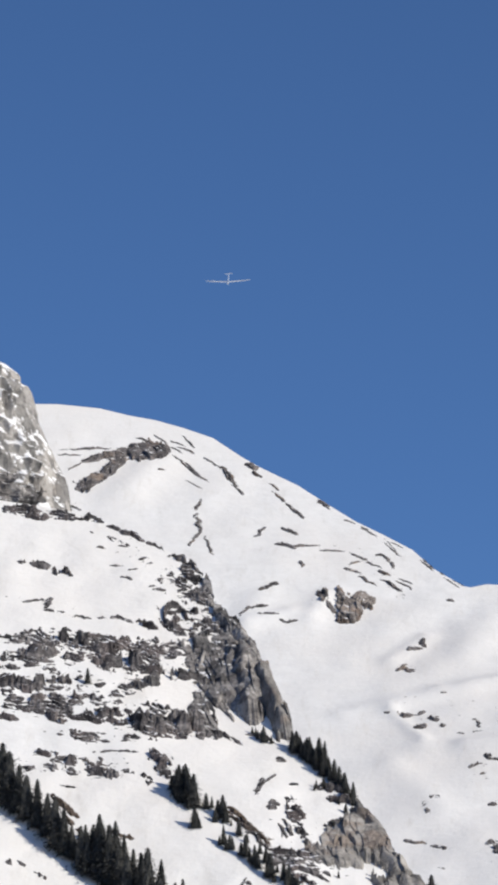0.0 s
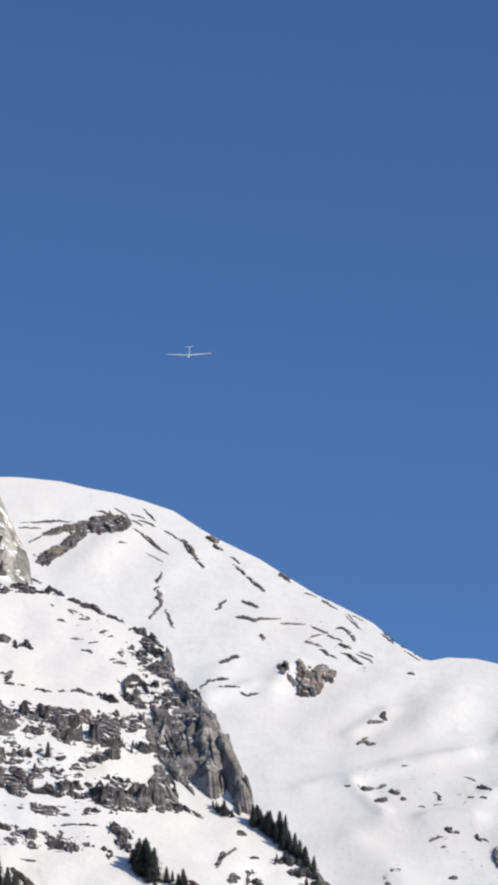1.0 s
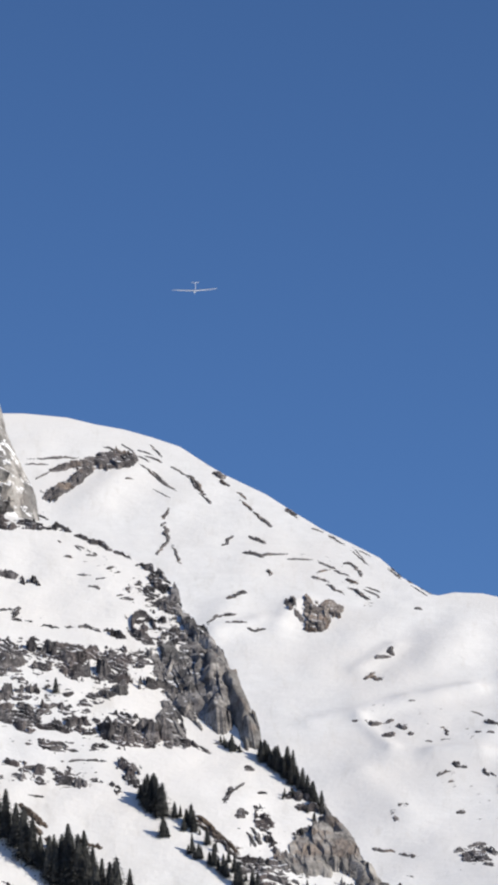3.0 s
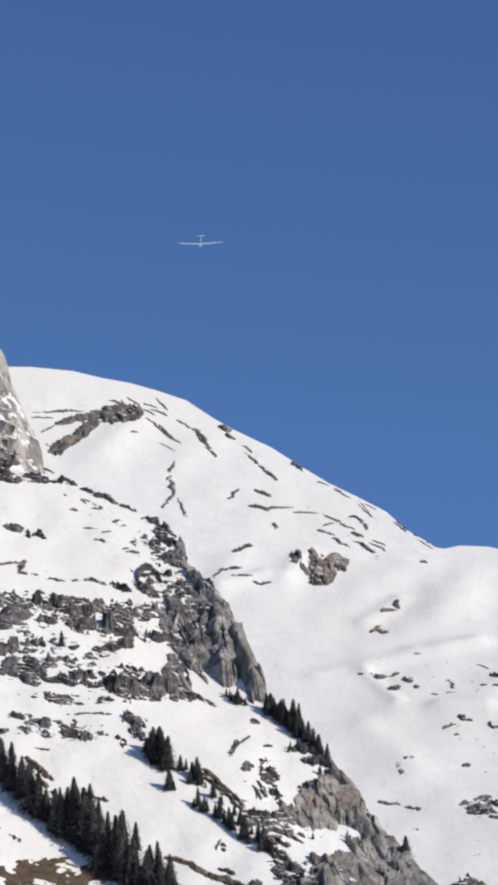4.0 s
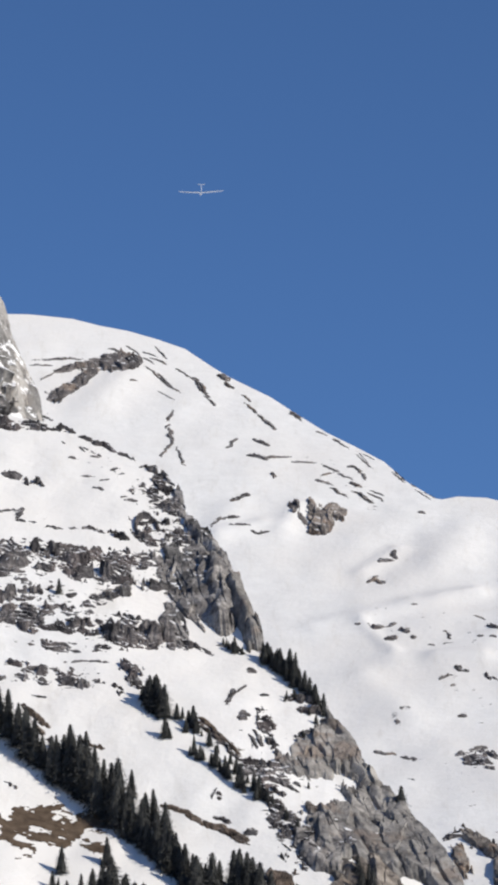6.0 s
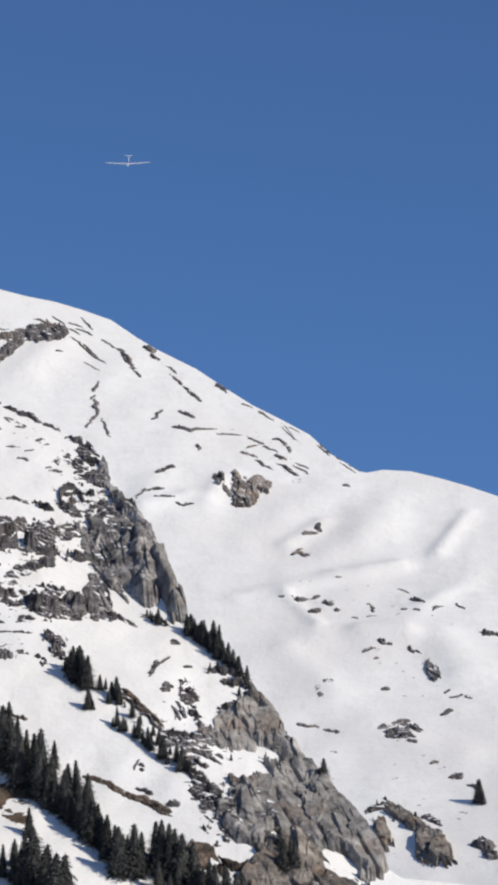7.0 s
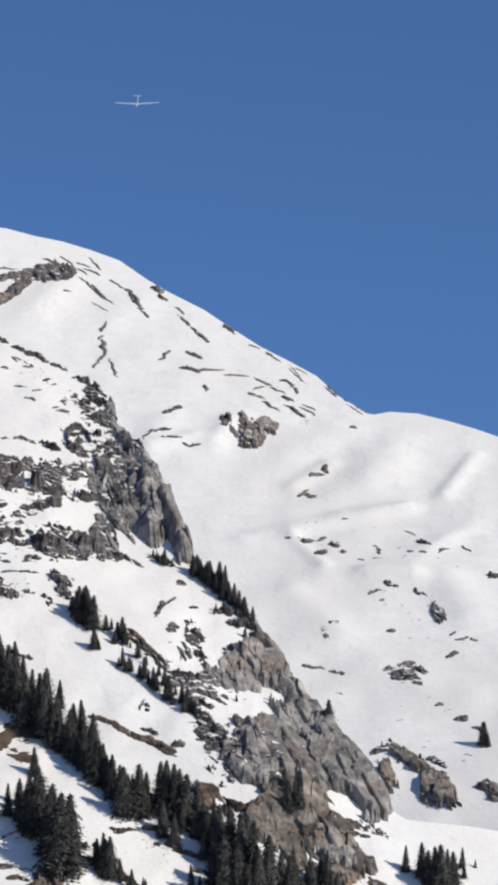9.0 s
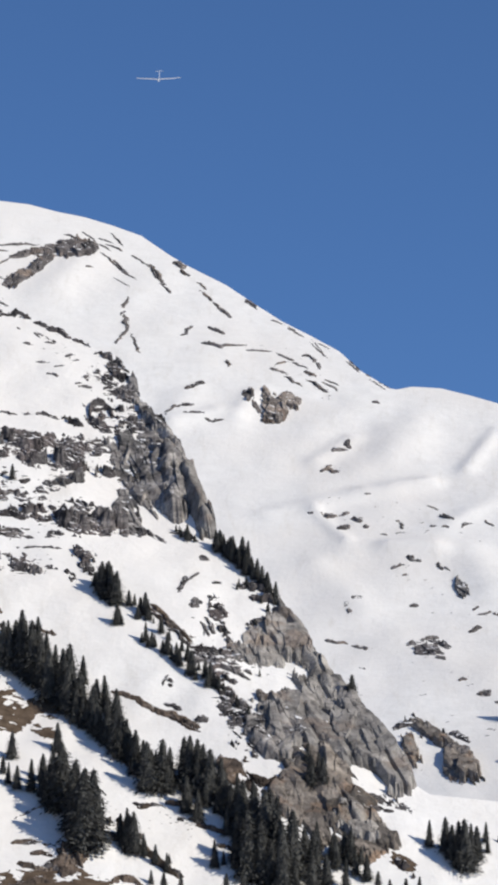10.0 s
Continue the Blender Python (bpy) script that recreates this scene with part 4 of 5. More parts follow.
ledge(ROCK, -76.3, 934.0, -68.2, 936.5, 2.21, 0.50, "grey rock ledge with snow on its top")
ledge(ROCK, -71.6, 942.5, -69.4, 948.5, 1.00, 0.50, "grey rock ledge with snow on its top")
ledge(ROCK, -68.2, 936.0, -63.1, 939.5, 3.10, 0.35, "grey rock ledge with snow on its top")
ledge(ROCK, -63.7, 941.5, -54.9, 944.0, 3.56, 0.30, "grey rock ledge with snow on its top")
ledge(ROCK, -55.5, 943.5, -49.5, 943.5, 2.67, 0.40, "grey rock ledge with snow on its top")
ledge(ROCK, -55.2, 937.0, -48.6, 934.0, 1.54, 0.45, "grey rock ledge with snow on its top")
ledge(ROCK, -49.1, 936.0, -43.9, 939.5, 3.98, 0.40, "grey rock ledge with snow on its top")
ledge(ROCK, -45.4, 957.5, -40.7, 957.5, 1.81, 0.55, "grey rock ledge with snow on its top")
ledge(ROCK, -45.0, 947.0, -38.1, 950.0, 1.12, 0.50, "grey rock ledge with snow on its top")
ledge(ROCK, -43.1, 936.0, -31.9, 938.0, 2.21, 0.35, "grey rock ledge with snow on its top")
ledge(ROCK, -38.1, 964.5, -32.8, 966.5, 0.91, 0.30, "grey rock ledge with snow on its top")
ledge(ROCK, -36.7, 961.0, -31.7, 962.5, 1.36, 0.40, "grey rock ledge with snow on its top")
ledge(ROCK, -38.0, 962.0, -36.7, 958.0, 0.91, 0.40, "grey rock ledge with snow on its top")
ledge(ROCK, -36.1, 956.0, -32.9, 956.0, 0.90, 0.40, "grey rock ledge with snow on its top")
ledge(ROCK, -35.5, 979.0, -29.6, 979.5, 1.85, 0.45, "grey rock ledge with snow on its top")
ledge(ROCK, -32.8, 973.0, -28.9, 973.0, 2.06, 0.45, "grey rock ledge with snow on its top")
ledge(ROCK, -31.8, 966.0, -26.5, 965.5, 2.05, 0.50, "grey rock ledge with snow on its top")
ledge(ROCK, -31.9, 960.0, -23.7, 960.5, 2.04, 0.45, "grey rock ledge with snow on its top")
ledge(ROCK, -76.0, 931.0, -71.0, 931.5, 0.99, 0.50, "grey rock ledge with snow on its top")
ledge(ROCK, -75.3, 923.0, -67.4, 925.5, 2.62, 0.40, "grey rock ledge with snow on its top")
ledge(ROCK, -69.2, 925.5, -58.3, 928.0, 2.84, 0.35, "grey rock ledge with snow on its top")
ledge(ROCK, -62.8, 921.5, -56.2, 922.0, 2.39, 0.40, "grey rock ledge with snow on its top")
ledge(ROCK, -75.1, 920.5, -64.0, 919.5, 1.52, 0.50, "grey rock ledge with snow on its top")
ledge(ROCK, -53.3, 917.0, -47.3, 917.5, 1.73, 0.35, "grey rock ledge with snow on its top")
ledge(ROCK, -64.4, 916.5, -60.1, 914.5, 1.73, 0.35, "grey rock ledge with snow on its top")
ledge(ROCK, -59.3, 915.5, -51.0, 915.0, 1.19, 0.40, "grey rock ledge with snow on its top")
ledge(ROCK, -49.1, 922.5, -43.6, 922.0, 0.98, 0.50, "grey rock ledge with snow on its top")
ledge(ROCK, -43.7, 913.0, -35.5, 914.5, 3.88, 0.35, "grey rock ledge with snow on its top")
ledge(ROCK, -36.1, 916.5, -28.6, 917.0, 4.32, 0.35, "grey rock ledge with snow on its top")
ledge(ROCK, -46.5, 928.5, -41.4, 932.0, 1.32, 0.30, "grey rock ledge with snow on its top")
ledge(ROCK, -74.6, 914.5, -70.4, 913.5, 1.19, 0.30, "grey rock ledge with snow on its top")
ledge(ROCK, -68.9, 917.0, -64.4, 916.5, 0.86, 0.30, "grey rock ledge with snow on its top")
ledge(ROCK, -64.9, 903.0, -61.3, 902.5, 1.70, 0.50, "grey rock ledge with snow on its top")
ledge(ROCK, -60.9, 900.5, -52.8, 901.0, 1.91, 0.45, "grey rock ledge with snow on its top")
ledge(ROCK, -53.2, 899.0, -46.2, 896.5, 1.91, 0.35, "grey rock ledge with snow on its top")
ledge(ROCK, -54.6, 905.0, -41.5, 905.5, 0.43, 0.50, "grey rock ledge with snow on its top")
ledge(ROCK, -45.9, 898.0, -42.5, 898.0, 0.53, 0.50, "grey rock ledge with snow on its top")
ledge(ROCK, -40.3, 907.0, -33.4, 898.0, 1.70, 0.15, "grey rock ledge with snow on its top")
ledge(ROCK, -45.9, 910.5, -42.5, 910.5, 0.86, 0.40, "grey rock ledge with snow on its top")
ledge(EARTHROCK, -25.2, 888.0, -11.2, 873.5, 0.73, 0.30, "grey rock ledge with snow on its top")
ledge(ROCK, -13.6, 872.5, -2.0, 871.5, 1.23, 0.50, "grey rock ledge with snow on its top")
ledge(EARTHROCK, -29.7, 859.0, -9.8, 846.5, 0.60, 0.10, "grey rock ledge with snow on its top")
ledge(ROCK, -18.1, 855.5, -14.2, 853.5, 0.71, 0.20, "grey rock ledge with snow on its top")
ledge(ROCK, -11.4, 850.0, -8.7, 849.5, 1.00, 0.25, "grey rock ledge with snow on its top")
ledge(ROCK, -17.6, 862.5, -16.5, 860.5, 0.71, 0.40, "grey rock ledge with snow on its top")
ledge(ROCK, -11.0, 908.5, -9.1, 908.5, 0.64, 0.40, "grey rock ledge with snow on its top")
ledge(ROCK, -13.6, 901.0, -15.0, 893.5, 0.63, 0.30, "grey rock ledge with snow on its top")
ledge(ROCK, -12.9, 888.5, -11.4, 889.0, 0.84, 0.20, "grey rock ledge with snow on its top")
ledge(ROCK, -7.7, 890.5, -4.9, 887.5, 1.05, 0.50, "grey rock ledge with snow on its top")
ledge(ROCK, -10.3, 882.5, -9.0, 878.0, 0.62, 0.40, "grey rock ledge with snow on its top")
ledge(ROCK, -6.6, 883.5, -4.8, 875.5, 1.04, 0.50, "grey rock ledge with snow on its top")
ledge(ROCK, -24.9, 919.0, -19.3, 914.0, 0.86, 0.40, "grey rock ledge with snow on its top")
ledge(ROCK, -1.3, 867.0, 0.6, 866.5, 0.72, 0.40, "grey rock ledge with snow on its top")
ledge(ROCK, -28.3, 839.0, -26.9, 838.5, 0.40, 0.40, "grey rock ledge with snow on its top")
ledge(ROCK, -18.3, 918.5, -11.5, 915.5, 0.86, 0.50, "grey rock ledge with snow on its top")
ledge(ROCK, -2.0, 900.0, 4.7, 898.5, 1.48, 0.50, "grey rock ledge with snow on its top")
ledge(ROCK, -0.1, 896.0, 6.8, 895.0, 1.48, 0.50, "grey rock ledge with snow on its top")
ledge(ROCK, -1.4, 885.0, 4.9, 885.5, 1.25, 0.50, "grey rock ledge with snow on its top")
ledge(ROCK, -11.1, 870.0, -2.6, 868.5, 1.23, 0.50, "grey rock ledge with snow on its top")
ledge(ROCK, -10.4, 864.5, -1.9, 859.5, 1.22, 0.50, "grey rock ledge with snow on its top")
ledge(ROCK, -5.5, 856.5, 1.1, 851.0, 1.41, 0.50, "grey rock ledge with snow on its top")
ledge(ROCK, -3.7, 850.5, 3.4, 846.0, 1.40, 0.50, "grey rock ledge with snow on its top")
ledge(ROCK, -5.4, 845.0, 1.1, 839.0, 1.39, 0.50, "grey rock ledge with snow on its top")
ledge(ROCK, -1.3, 846.0, 6.9, 839.0, 1.99, 0.40, "grey rock ledge with snow on its top")
ledge(ROCK, -24.2, 821.5, -16.2, 822.5, 0.58, 0.60, "grey rock ledge with snow on its top")
ledge(ROCK, -16.1, 820.0, -4.7, 816.0, 0.77, 0.50, "grey rock ledge with snow on its top")
ledge(ROCK, -46.1, 805.5, -38.2, 805.0, 0.57, 0.50, "grey rock ledge with snow on its top")
ledge(ROCK, -42.3, 798.5, -34.5, 797.5, 0.94, 0.50, "grey rock ledge with snow on its top")
ledge(ROCK, -47.6, 812.0, -40.1, 818.5, 0.48, 0.60, "grey rock ledge with snow on its top")
ledge(ROCK, -29.5, 811.0, -20.3, 806.0, 1.14, 0.50, "grey rock ledge with snow on its top")
ledge(ROCK, -21.4, 806.0, -12.3, 800.0, 0.95, 0.50, "grey rock ledge with snow on its top")
ledge(ROCK, 20.8, 831.5, 33.4, 829.0, 1.17, 0.35, "grey rock ledge with snow on its top")
ledge(ROCK, 23.0, 828.0, 29.9, 828.5, 0.78, 0.40, "grey rock ledge with snow on its top")
ledge(ROCK, 29.3, 814.0, 33.6, 809.0, 1.34, 0.30, "grey rock ledge with snow on its top")
ledge(ROCK, -60.4, 1005.2, -56.5, 1003.3, 1.17, 0.00, "grey rock ledge with snow on its top")
ledge(ROCK, -54.7, 1001.5, -51.7, 1000.5, 0.87, 0.10, "grey rock ledge with snow on its top")
ledge(ROCK, -101.7, 2070.6, -44.3, 995.8, 2.23, 0.00, "grey rock ledge with snow on its top")
ledge(ROCK, -43.6, 996.0, -40.2, 993.2, 0.87, 0.10, "grey rock ledge with snow on its top")
ledge(ROCK, -38.4, 990.9, -31.8, 984.9, 1.73, 0.00, "grey rock ledge with snow on its top")
ledge(ROCK, -34.5, 984.3, -57.9, 2018.0, 3.06, 0.10, "grey rock ledge with snow on its top")
ledge(ROCK, -147.4, 2103.5, -128.6, 2093.0, 3.05, 0.10, "grey rock ledge with snow on its top")
ledge(ROCK, -59.8, 1004.6, -55.9, 1003.1, 1.31, 0.00, "grey rock ledge with snow on its top")
ledge(ROCK, -53.2, 1001.7, -102.3, 2071.4, 1.34, 0.10, "grey rock ledge with snow on its top")
ledge(ROCK, -100.4, 2068.9, -44.6, 995.2, 2.01, 0.00, "grey rock ledge with snow on its top")
ledge(ROCK, -44.6, 995.7, -40.8, 993.7, 0.72, 0.10, "grey rock ledge with snow on its top")
ledge(CLIFF, -46.5, 927.3, -38.7, 935.2, 2.03, 0.05, "grey rock ledge with snow on its top")
ledge(CLIFF, -40.0, 934.6, -31.1, 939.1, 2.18, 0.05, "grey rock ledge with snow on its top")
ledge(EARTHROCK, -29.6, 858.8, -20.2, 854.0, 0.75, 0.00, "grey rock ledge with snow on its top")
ledge(EARTHROCK, -20.7, 854.3, -10.6, 847.4, 0.87, 0.00, "grey rock ledge with snow on its top")
ledge(ROCK, -23.9, 886.7, -17.5, 878.9, 0.64, 0.00, "grey rock ledge with snow on its top")
ledge(ROCK, -17.9, 878.9, -11.7, 872.5, 0.76, 0.00, "grey rock ledge with snow on its top")
ledge(ROCK, -41.0, 903.3, -37.0, 898.7, 2.36, 0.00, "grey rock ledge with snow on its top")
ledge(ROCK, -38.3, 900.0, -34.3, 895.6, 1.57, 0.10, "grey rock ledge with snow on its top")
ledge(EARTHROCK, -28.7, 814.2, -25.2, 812.4, 1.66, 0.10, "grey rock ledge with snow on its top")
ledge(EARTHROCK, -26.6, 808.9, -22.3, 805.0, 1.29, 0.05, "grey rock ledge with snow on its top")
ledge(EARTHROCK, -22.6, 808.6, -18.0, 804.3, 1.06, 0.05, "grey rock ledge with snow on its top")
ledge(EARTHROCK, -18.6, 804.5, -14.3, 800.9, 1.17, 0.05, "grey rock ledge with snow on its top")
ledge(EARTHROCK, -47.4, 804.7, -42.5, 805.5, 0.70, 0.00, "grey rock ledge with snow on its top")
ledge(EARTHROCK, -43.1, 802.6, -38.9, 801.9, 0.70, 0.05, "grey rock ledge with snow on its top")
ledge(EARTHROCK, -45.6, 798.8, -38.9, 797.6, 0.81, 0.10, "grey rock ledge with snow on its top")
ledge(EARTHROCK, -22.3, 820.3, -20.1, 822.1, 0.72, 0.10, "grey rock ledge with snow on its top")
ledge(EARTHROCK, -16.6, 823.0, -12.5, 824.1, 0.84, 0.10, "grey rock ledge with snow on its top")
ledge(EARTHROCK, -11.0, 817.3, -4.7, 815.8, 0.83, 0.15, "grey rock ledge with snow on its top")
ledge(EARTHROCK, -4.9, 819.7, -0.1, 816.7, 0.95, 0.10, "grey rock ledge with snow on its top")
ledge(EARTHROCK, -6.9, 812.6, -0.1, 808.6, 0.94, 0.15, "grey rock ledge with snow on its top")
ledge(EARTHROCK, -47.5, 793.0, -37.6, 794.1, 1.15, 0.10, "grey rock ledge with snow on its top")
ledge(EARTHROCK, -26.7, 797.1, -20.0, 797.4, 1.04, 0.20, "grey rock ledge with snow on its top")
ledge(ROCK, -54.4, 997.1, -52.6, 995.1, 0.40, 0.00, "grey rock ledge with snow on its top")
ledge(ROCK, -51.6, 993.4, -48.8, 993.2, 0.40, 0.00, "grey rock ledge with snow on its top")
ledge(ROCK, -53.2, 983.4, -50.7, 983.1, 0.39, 0.00, "grey rock ledge with snow on its top")
ledge(ROCK, -50.2, 978.3, -48.2, 977.6, 0.39, 0.00, "grey rock ledge with snow on its top")
ledge(ROCK, -48.5, 981.1, -45.6, 982.2, 0.31, 0.00, "grey rock ledge with snow on its top")
ledge(ROCK, -45.6, 986.8, -44.0, 988.6, 0.55, 0.00, "grey rock ledge with snow on its top")
ledge(ROCK, -42.7, 974.7, -41.1, 975.7, 0.39, 0.00, "grey rock ledge with snow on its top")
ledge(ROCK, -41.3, 973.8, -38.8, 973.6, 0.39, 0.00, "grey rock ledge with snow on its top")
ledge(ROCK, -56.9, 991.3, -55.2, 991.0, 0.32, 0.10, "grey rock ledge with snow on its top")
ledge(ROCK, -47.3, 997.1, -45.5, 996.4, 0.32, 0.00, "grey rock ledge with snow on its top")
ledge(ROCK, -43.8, 985.3, -42.5, 986.5, 0.32, 0.00, "grey rock ledge with snow on its top")
ledge(ROCK, -39.5, 984.0, -37.9, 984.5, 0.24, 0.10, "grey rock ledge with snow on its top")
ledge(ROCK, -59.1, 998.8, -57.9, 997.9, 0.32, 0.10, "grey rock ledge with snow on its top")
ledge(ROCK, -35.6, 974.2, -33.6, 975.6, 0.55, 0.10, "grey rock ledge with snow on its top")
ledge(ROCK, -15.9, 892.7, -14.1, 898.6, 0.36, 0.00, "grey rock ledge with snow on its top")
ledge(ROCK, -14.1, 898.6, -10.9, 903.6, 0.43, 0.00, "grey rock ledge with snow on its top")
ledge(ROCK, -13.2, 888.9, -11.2, 889.1, 0.64, 0.00, "grey rock ledge with snow on its top")
ledge(ROCK, -11.1, 883.1, -9.3, 881.2, 0.28, 0.00, "grey rock ledge with snow on its top")
ledge(ROCK, -9.3, 881.2, -9.8, 877.9, 0.28, 0.00, "grey rock ledge with snow on its top")
ledge(ROCK, -11.4, 908.2, -9.4, 908.3, 0.44, 0.00, "grey rock ledge with snow on its top")
ledge(ROCK, -8.0, 899.6, -6.0, 900.7, 0.50, 0.00, "grey rock ledge with snow on its top")
ledge(ROCK, -18.5, 860.4, -17.1, 863.8, 0.35, 0.00, "grey rock ledge with snow on its top")

# ---- bare rock and earth ----
crag(CLIFF, -21.5, 958.5, 4.0, -6.5, -1.7, -3.5, 1.20, "dark grey limestone cliff with cracks and ledges", "crag", .6)
crag(CLIFF, -28.5, 943.5, 4.8, -7.5, -2.8, -5.8, 1.30, "dark grey limestone cliff with cracks and ledges", "crag", .6)
crag(ROCK, -62.8, 946.8, 14.1, 1.8, 0.2, -4.5, 1.02, "rough grey rock face streaked with snow", "crag", 0.41)
crag(ROCK, -62.7, 927.8, 12.4, 2.2, 0.2, -3.2, 1.02, "rough grey rock face streaked with snow", "crag", 0.38)
crag(ROCK, -53.0, 910.2, 11.6, 0.2, 0.1, -2.2, 0.85, "rough grey rock face streaked with snow", "crag", 0.36)
crag(TAN, 12.6, 829.8, 8.0, -3.8, -2.7, -8.2, 1.30, "tan and grey broken rock face above the spruces", "crag", .75)
crag(TAN, 18.7, 821.5, 9.6, -3.5, -1.9, -6.5, 1.20, "tan and grey broken rock face above the spruces", "crag", .7)
crag(EARTHROCK, 4.5, 833.2, 4.6, -2.8, -1.0, -2.8, 0.60, "brown earthy rock among the trees", "crag", .7)
crag(PALE, 2.9, 878.8, 4.3, -6.2, -3.1, -6.2, 0.90, "pale grey and tan limestone cliff face", "crag", .55)
crag(PALE, 21.8, 849.0, 7.6, -4.5, -2.8, -8.5, 1.30, "pale grey and tan limestone cliff face", "crag", .8)
crag(PALE, 10.0, 854.2, 6.4, -10.2, -5.9, -10.8, 1.30, "pale grey and tan limestone cliff face", "crag", .75)
crag(ROCK, -71.5, 1004.8, 10.8, -0.2, 0.0, -2.8, 1.53, "rough grey rock face streaked with snow", "crag", 0.46)
crag(ROCK, -46.2, 927.8, 3.8, 2.2, 0.3, -2.2, 1.19, "rough grey rock face streaked with snow", "crag", 0.46)
crag(ROCK, -63.5, 938.0, 12.5, 3.0, 0.5, -6.8, 1.19, "rough grey rock face streaked with snow", "crag", 0.38)
crag(ROCK, -45.1, 944.0, 11.4, 0.5, -0.2, -8.5, 1.36, "rough grey rock face streaked with snow", "crag", 0.41)
crag(ROCK, -61.5, 920.0, 14.3, 1.0, 0.3, -5.0, 1.19, "rough grey rock face streaked with snow", "crag", 0.38)
crag(ROCK, -40.5, 919.0, 9.1, 1.0, -0.2, -5.8, 1.36, "rough grey rock face streaked with snow", "crag", 0.41)
crag(ROCK, -58.9, 899.2, 13.6, 0.8, 0.1, -3.8, 1.02, "rough grey rock face streaked with snow", "crag", 0.38)
crag(ROCK, -34.7, 977.5, 6.1, -3.5, -1.5, -7.5, 1.02, "rough grey rock face streaked with snow", "crag", 0.34)
crag(ROCK, -33.7, 961.2, 6.2, -1.8, -0.8, -7.0, 1.02, "rough grey rock face streaked with snow", "crag", 0.34)
crag(ROCK, -6.9, 869.8, 6.7, -0.8, -0.5, -4.2, 1.02, "rough grey rock face streaked with snow", "crag", 0.47)
crag(ROCK, -1.3, 852.2, 4.8, -4.2, -1.9, -4.5, 1.19, "rough grey rock face streaked with snow", "crag", 0.47)
crag(CLIFF, 95.3, 1795.0, 0.8, -8.2, -2.8, -0.5, 1.00, "dark grey limestone cliff with cracks and ledges", "crag", .9)
crag(FARROCK, 77.3, 1736.0, 5.6, -0.2, -0.5, -5.8, 1.60, "grey rock face high on the snowy mountain, haze in its colour", "crag", .6)
crag(ROCK, -31.8, 983.0, 3.7, -5.0, -1.1, -3.0, 1.19, "rough grey rock face streaked with snow", "crag", 0.46)
crag(ROCK, -29.9, 973.0, 2.9, -2.5, -1.4, -5.5, 1.53, "rough grey rock face streaked with snow", "crag", 0.41)
crag(ROCK, -25.8, 961.8, 5.2, -2.8, -1.2, -6.0, 1.20, "rough grey rock face streaked with snow", "crag", 0.41)
crag(CLIFF, -24.5, 952.5, 8.2, -1.0, -0.5, -7.2, 1.50, "dark grey limestone cliff with cracks and ledges", "crag", .5)
crag(CLIFF, -24.0, 940.0, 5.2, -10.0, -4.0, -6.0, 1.50, "dark grey limestone cliff with cracks and ledges", "crag", .5)
crag(CLIFF, -19.4, 938.8, 2.7, -11.8, -2.8, -2.2, 1.70, "dark grey limestone cliff with cracks and ledges", "crag", .8)
crag(PALE, -14.1, 937.5, 5.1, -18.5, -3.0, -3.0, 1.40, "pale grey and tan limestone cliff face", "crag", .6)
crag(CLIFF, -26.1, 927.2, 3.9, -8.2, -3.1, -4.5, 1.50, "dark grey limestone cliff with cracks and ledges", "crag", .55)
crag(ROCK, -28.5, 920.0, 3.7, -4.0, -1.9, -5.0, 1.40, "rough grey rock face streaked with snow", "crag", 0.46)
crag(ROCK, -39.2, 947.8, 6.7, 1.2, -0.0, -5.2, 1.20, "rough grey rock face streaked with snow", "crag", 0.31)
crag(ROCK, -35.8, 916.2, 5.8, 1.8, 0.1, -4.8, 1.20, "rough grey rock face streaked with snow", "crag", 0.36)
crag(PALE, 3.5, 874.5, 3.7, -4.0, -2.4, -5.5, 1.00, "pale grey and tan limestone cliff face", "crag", .5)
crag(PALE, 10.1, 882.8, 4.5, -12.2, -2.2, -2.5, 1.30, "pale grey and tan limestone cliff face", "crag", .6)
crag(PALE, 8.1, 882.0, 3.4, -8.5, -3.0, -3.5, 1.40, "pale grey and tan limestone cliff face", "crag", .95)
crag(PALE, -1.2, 874.5, 4.1, 0.5, -0.3, -3.2, 0.90, "pale grey and tan limestone cliff face", "crag", .7)
crag(PALE, 17.4, 867.2, 6.4, -12.2, -3.4, -5.0, 1.70, "pale grey and tan limestone cliff face", "crag", .6)
crag(PALE, 11.8, 852.8, 7.0, -7.8, -4.4, -10.5, 1.80, "pale grey and tan limestone cliff face", "crag", .55)
crag(PALE, 25.6, 848.0, 7.6, -11.5, -3.6, -7.0, 1.80, "pale grey and tan limestone cliff face", "crag", .65)
crag(PALE, 24.5, 841.2, 5.7, -3.8, -2.3, -6.8, 1.60, "pale grey and tan limestone cliff face", "crag", .6)
crag(CLIFF, 4.6, 844.8, 4.7, -4.8, -2.2, -4.2, 1.40, "dark grey limestone cliff with cracks and ledges", "crag", .5)
crag(TAN, 15.0, 835.5, 8.1, -2.5, -1.9, -7.5, 1.60, "tan and grey broken rock face above the spruces", "crag", .55)
crag(TAN, 13.7, 827.8, 9.2, -2.8, -1.3, -5.2, 1.40, "tan and grey broken rock face above the spruces", "crag", .5)
crag(PALE, 23.4, 822.5, 5.1, -3.0, -1.8, -4.2, 1.40, "pale grey and tan limestone cliff face", "crag", .6)
crag(EARTHROCK, -2.5, 835.2, 4.7, -4.8, -1.7, -3.2, 0.50, "brown earthy rock among the trees", "crag", .6)
crag(EARTH, -54.3, 847.5, 9.2, 2.5, 0.5, -9.0, 0.30, "bare brown earth where the snow has melted", "earth_patch", .9)
